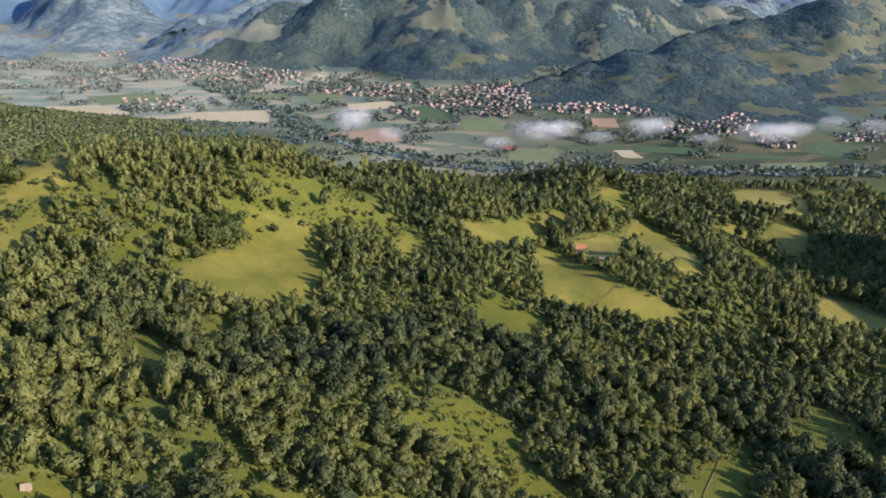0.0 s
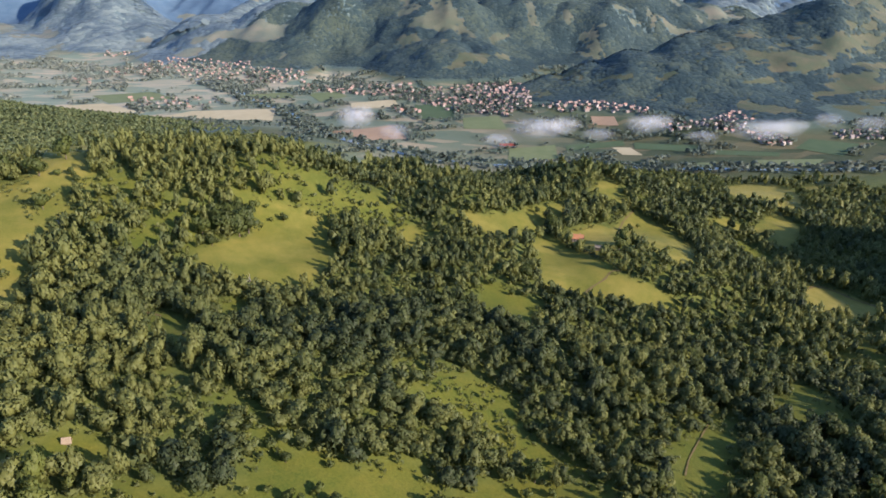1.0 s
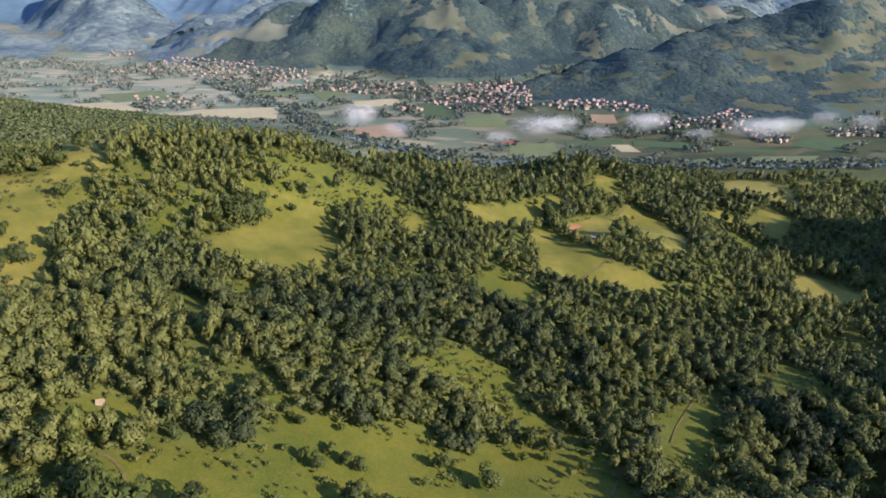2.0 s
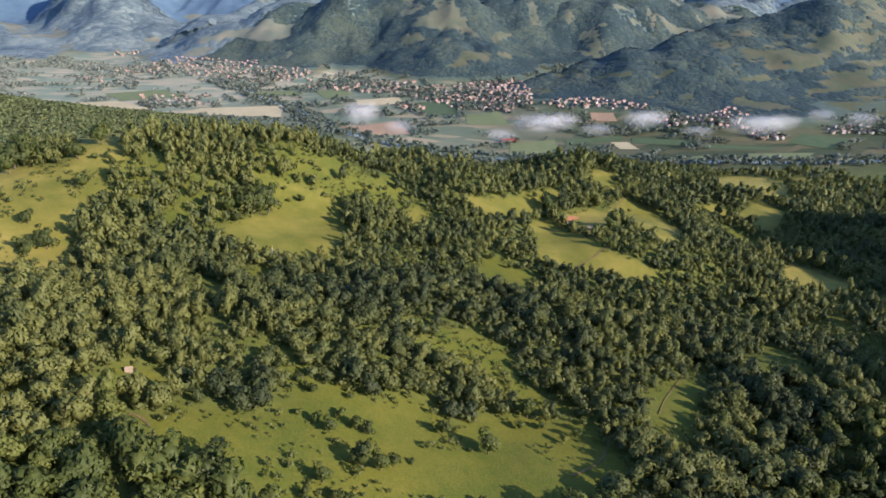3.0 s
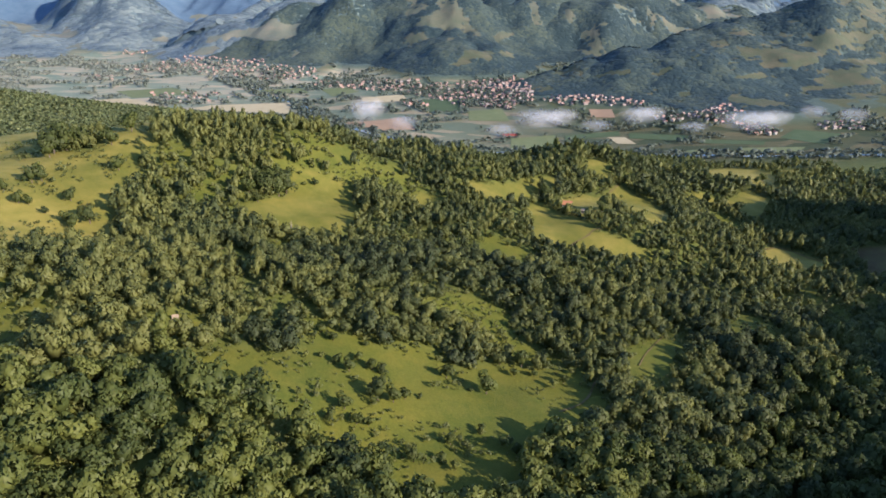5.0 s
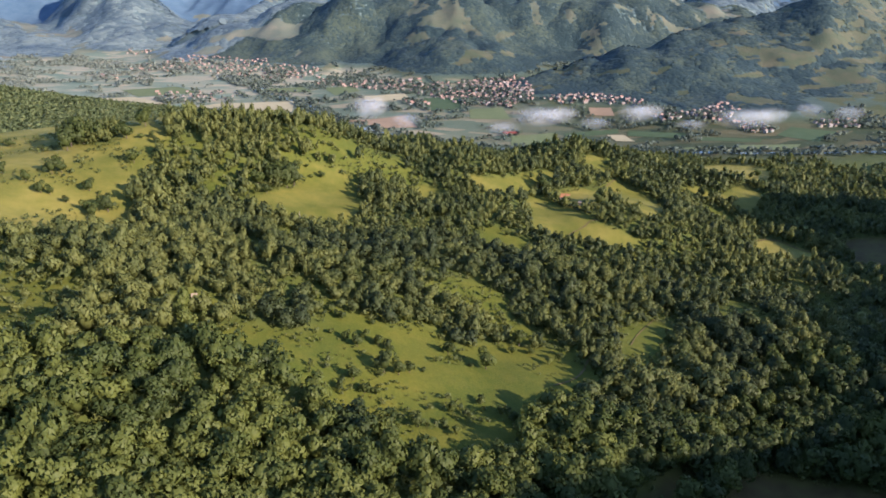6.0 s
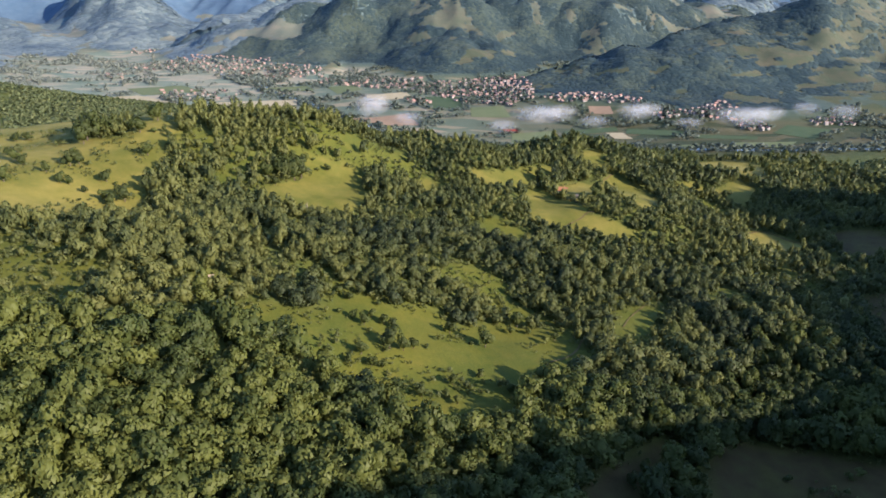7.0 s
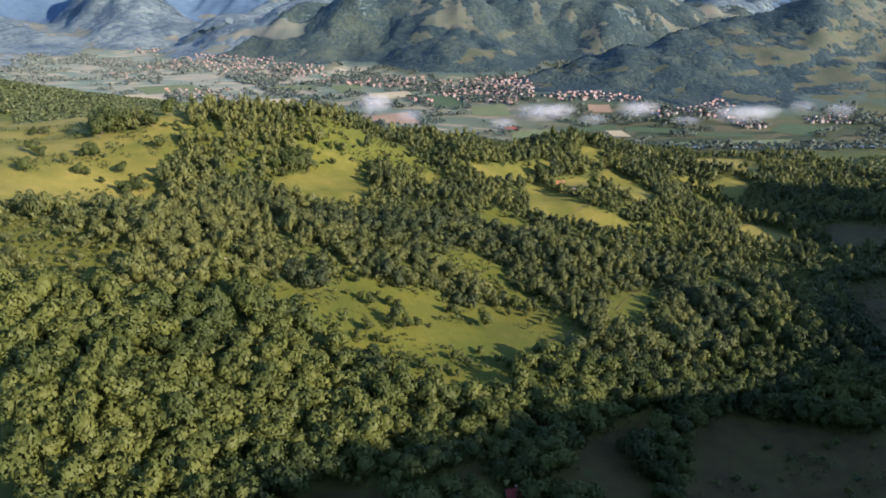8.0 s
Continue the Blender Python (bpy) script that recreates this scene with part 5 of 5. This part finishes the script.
def shed(name, label, w, d, h, m):
    base = tagged(new(name), label, "shed")
    base.matrix_basis = m
    part("wall", solid("wall", gable_walls(w, d, h, 1.2), WOOD), base)
    part("roof", solid("roof", gable_roof(w, d, h, 1.2, 0.4, 0.15), WOOD), base, "weathered board roof")
    part("door", solid("door", lambda bm: box_into(bm, -w * 0.16, -d / 2 - 0.05, 0, w * 0.16, -d / 2 + 0.02, min(1.9, h * 0.88)), WOOD), base)


shed("hay_shed", "pale weathered wooden hay shed at the forest edge", 2.4, 1.5, 1.0, pose(-132, 163, ground_at(-132, 163) + 0.2, 0, 0, 10))
shed("yard_shed", "low weathered wooden shed in the farmyard", 6.0, 4.0, 2.2, pose(122, 457, ground_at(122, 457) + 0.2, 0, 0, -25))

# ---------------------------------------------------------------- trees of the valley: river banks, hedges, gardens
x, y = [], []
for (ax, ay), (bx, by) in zip(RIVER, RIVER[1:]):
    n = int(math.hypot(bx - ax, by - ay) / 5)
    for k in range(n):
        for side in (-1, 1):
            if rng.random() < 0.9:
                off = side * rng.uniform(8, 30)
                dx, dy = (bx - ax) / (n * 5), (by - ay) / (n * 5)
                x.append(ax + (bx - ax) * k / n - dy * off + rng.uniform(-4, 4))
                y.append(ay + (by - ay) * k / n + dx * off + rng.uniform(-4, 4))
for k in range(300):
    cx, cy = rng.uniform(-1700, 900), rng.uniform(1010, 2450)
    a = rng.choice([0.5, 0.5 + math.pi / 2]) + rng.uniform(-0.25, 0.25)
    length = rng.uniform(40, 170)
    for i in range(int(length / 6.5)):
        if rng.random() < 0.8:
            x.append(cx + math.cos(a) * (i * 6.5 - length / 2) + rng.uniform(-3, 3))
            y.append(cy + math.sin(a) * (i * 6.5 - length / 2) + rng.uniform(-3, 3))
for px, py in spots:
    for k in range(rng.choice([1, 1, 2, 2])):
        a = rng.uniform(0, 6.28)
        x.append(px + math.cos(a) * rng.uniform(9, 13))
        y.append(py + math.sin(a) * rng.uniform(9, 13))
x, y = np.array(x), np.array(y)
gx_, gy_ = scatter(-1700, 950, 1000, 2500, 15)
copse = (fbm(gx_, gy_, 90, 3) > 0.59)
x, y = np.concatenate([x, gx_[copse]]), np.concatenate([y, gy_[copse]])
keep = (height(x, y) < 24) & (np.abs(x) < (y + 180) * 0.70 + 50)
for mat, label, *quad in FIELDS:
    keep &= ~inside(list(quad), x, y)
x, y = x[keep], y[keep]
tall = RNG.uniform(5, 11, len(x))
# leaf tone climbs with remoteness: distance haze carried by the colour
stuff("valley_trees", SLOPE_SHAPES, x, y, tall, tall * RNG.uniform(0.9, 1.3, len(x)), np.clip(RNG.normal(0.26, 0.16, len(x)) + 0.9 * remoteness(x, y), 0, 1), HAZED_VALLEY_LEAF,
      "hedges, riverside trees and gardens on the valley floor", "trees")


# ---------------------------------------------------------------- morning mist
def mist_material():
    m = bpy.data.materials.new("mist")
    m.use_nodes = True
    t = m.node_tree
    t.nodes.remove(t.nodes["Principled BSDF"])
    place = t.nodes.new("ShaderNodeTexCoord").outputs["Object"]
    flat = t.nodes.new("ShaderNodeMapping")
    flat.inputs["Scale"].default_value = (1, 0, 1)
    t.links.new(place, flat.inputs["Vector"])
    size = t.nodes.new("ShaderNodeVectorMath")
    size.operation = "LENGTH"
    t.links.new(flat.outputs[0], size.inputs[0])
    thin = t.nodes.new("ShaderNodeMapRange")
    thin.interpolation_type = "SMOOTHERSTEP"
    for k, v in (("From Min", 0.95), ("From Max", 0.05), ("To Min", 0.0), ("To Max", 0.36)):
        thin.inputs[k].default_value = v
    t.links.new(size.outputs["Value"], thin.inputs["Value"])
    n = node(t, "ShaderNodeTexNoise", Scale=1.5, Detail=2.0, Roughness=0.5)
    t.links.new(place, n.inputs["Vector"])
    puff = t.nodes.new("ShaderNodeMapRange")
    for k, v in (("From Min", 0.30), ("From Max", 0.68), ("To Min", 0.25), ("To Max", 1.0)):
        puff.inputs[k].default_value = v
    t.links.new(n.outputs["Fac"], puff.inputs["Value"])
    both = node(t, "ShaderNodeMath")
    both.operation = "MULTIPLY"
    t.links.new(thin.outputs[0], both.inputs[0])
    t.links.new(puff.outputs[0], both.inputs[1])
    clear = t.nodes.new("ShaderNodeBsdfTransparent")
    lit, back = t.nodes.new("ShaderNodeBsdfDiffuse"), t.nodes.new("ShaderNodeBsdfTranslucent")
    lit.inputs["Color"].default_value = back.inputs["Color"].default_value = (0.66, 0.68, 0.71, 1)
    body = node(t, "ShaderNodeMixShader", Fac=0.5)
    t.links.new(lit.outputs[0], body.inputs[1])
    t.links.new(back.outputs[0], body.inputs[2])
    out = t.nodes.new("ShaderNodeMixShader")
    t.links.new(both.outputs[0], out.inputs["Fac"])
    t.links.new(clear.outputs[0], out.inputs[1])
    t.links.new(body.outputs[0], out.inputs[2])
    t.links.new(out.outputs[0], t.nodes["Material Output"].inputs["Surface"])
    return m


MIST = mist_material()


def puff_mesh(seed):
    def build(bm):
        bmesh.ops.create_icosphere(bm, subdivisions=4, radius=0.95)
        for v in bm.verts:
            v.co *= 1 + 0.16 * noise.noise(v.co * 2.0 + Vector((seed * 7.1, 0, 0)))
    me = solid("wisp", build, MIST)
    me.polygons.foreach_set("use_smooth", np.ones(len(me.polygons), bool))
    return me


WISPS = [puff_mesh(k) for k in range(3)]
for px, py, wide_, high, dense in [
        (-172, 1262, 34, 34, 3), (190, 1165, 62, 27, 3), (385, 1198, 44, 24, 3), (593, 1150, 72, 26, 3), (100, 1190, 44, 18, 1),
        (749, 1267, 34, 20, 1), (296, 1241, 44, 16, 1), (820, 1245, 40, 22, 1), (484, 1205, 40, 14, 1), (-95, 1216, 42, 20, 1)]:
    z = 46 if dense > 1 else ground_at(px, py) + high * 0.9
    bank = tagged(new("mist_bank"), "white bank of morning mist low over the valley" if dense > 1 else "thin wisp of morning mist over the valley", "mist", "mist over the valley")
    bank.location = (px, py, z)
    for k in range(dense):
        wisp = part("wisp", WISPS[k % 3], bank)
        wisp.matrix_basis = Matrix.LocRotScale(((k - dense / 2 + 0.5) * wide_ * 0.45, k * 9 - 9, (k % 2) * high * -0.12), Euler((0, 0, 0.2 * k)), (wide_ * (1 - 0.12 * k), 16, high * (1 - 0.1 * k)))
        wisp.visible_shadow = False
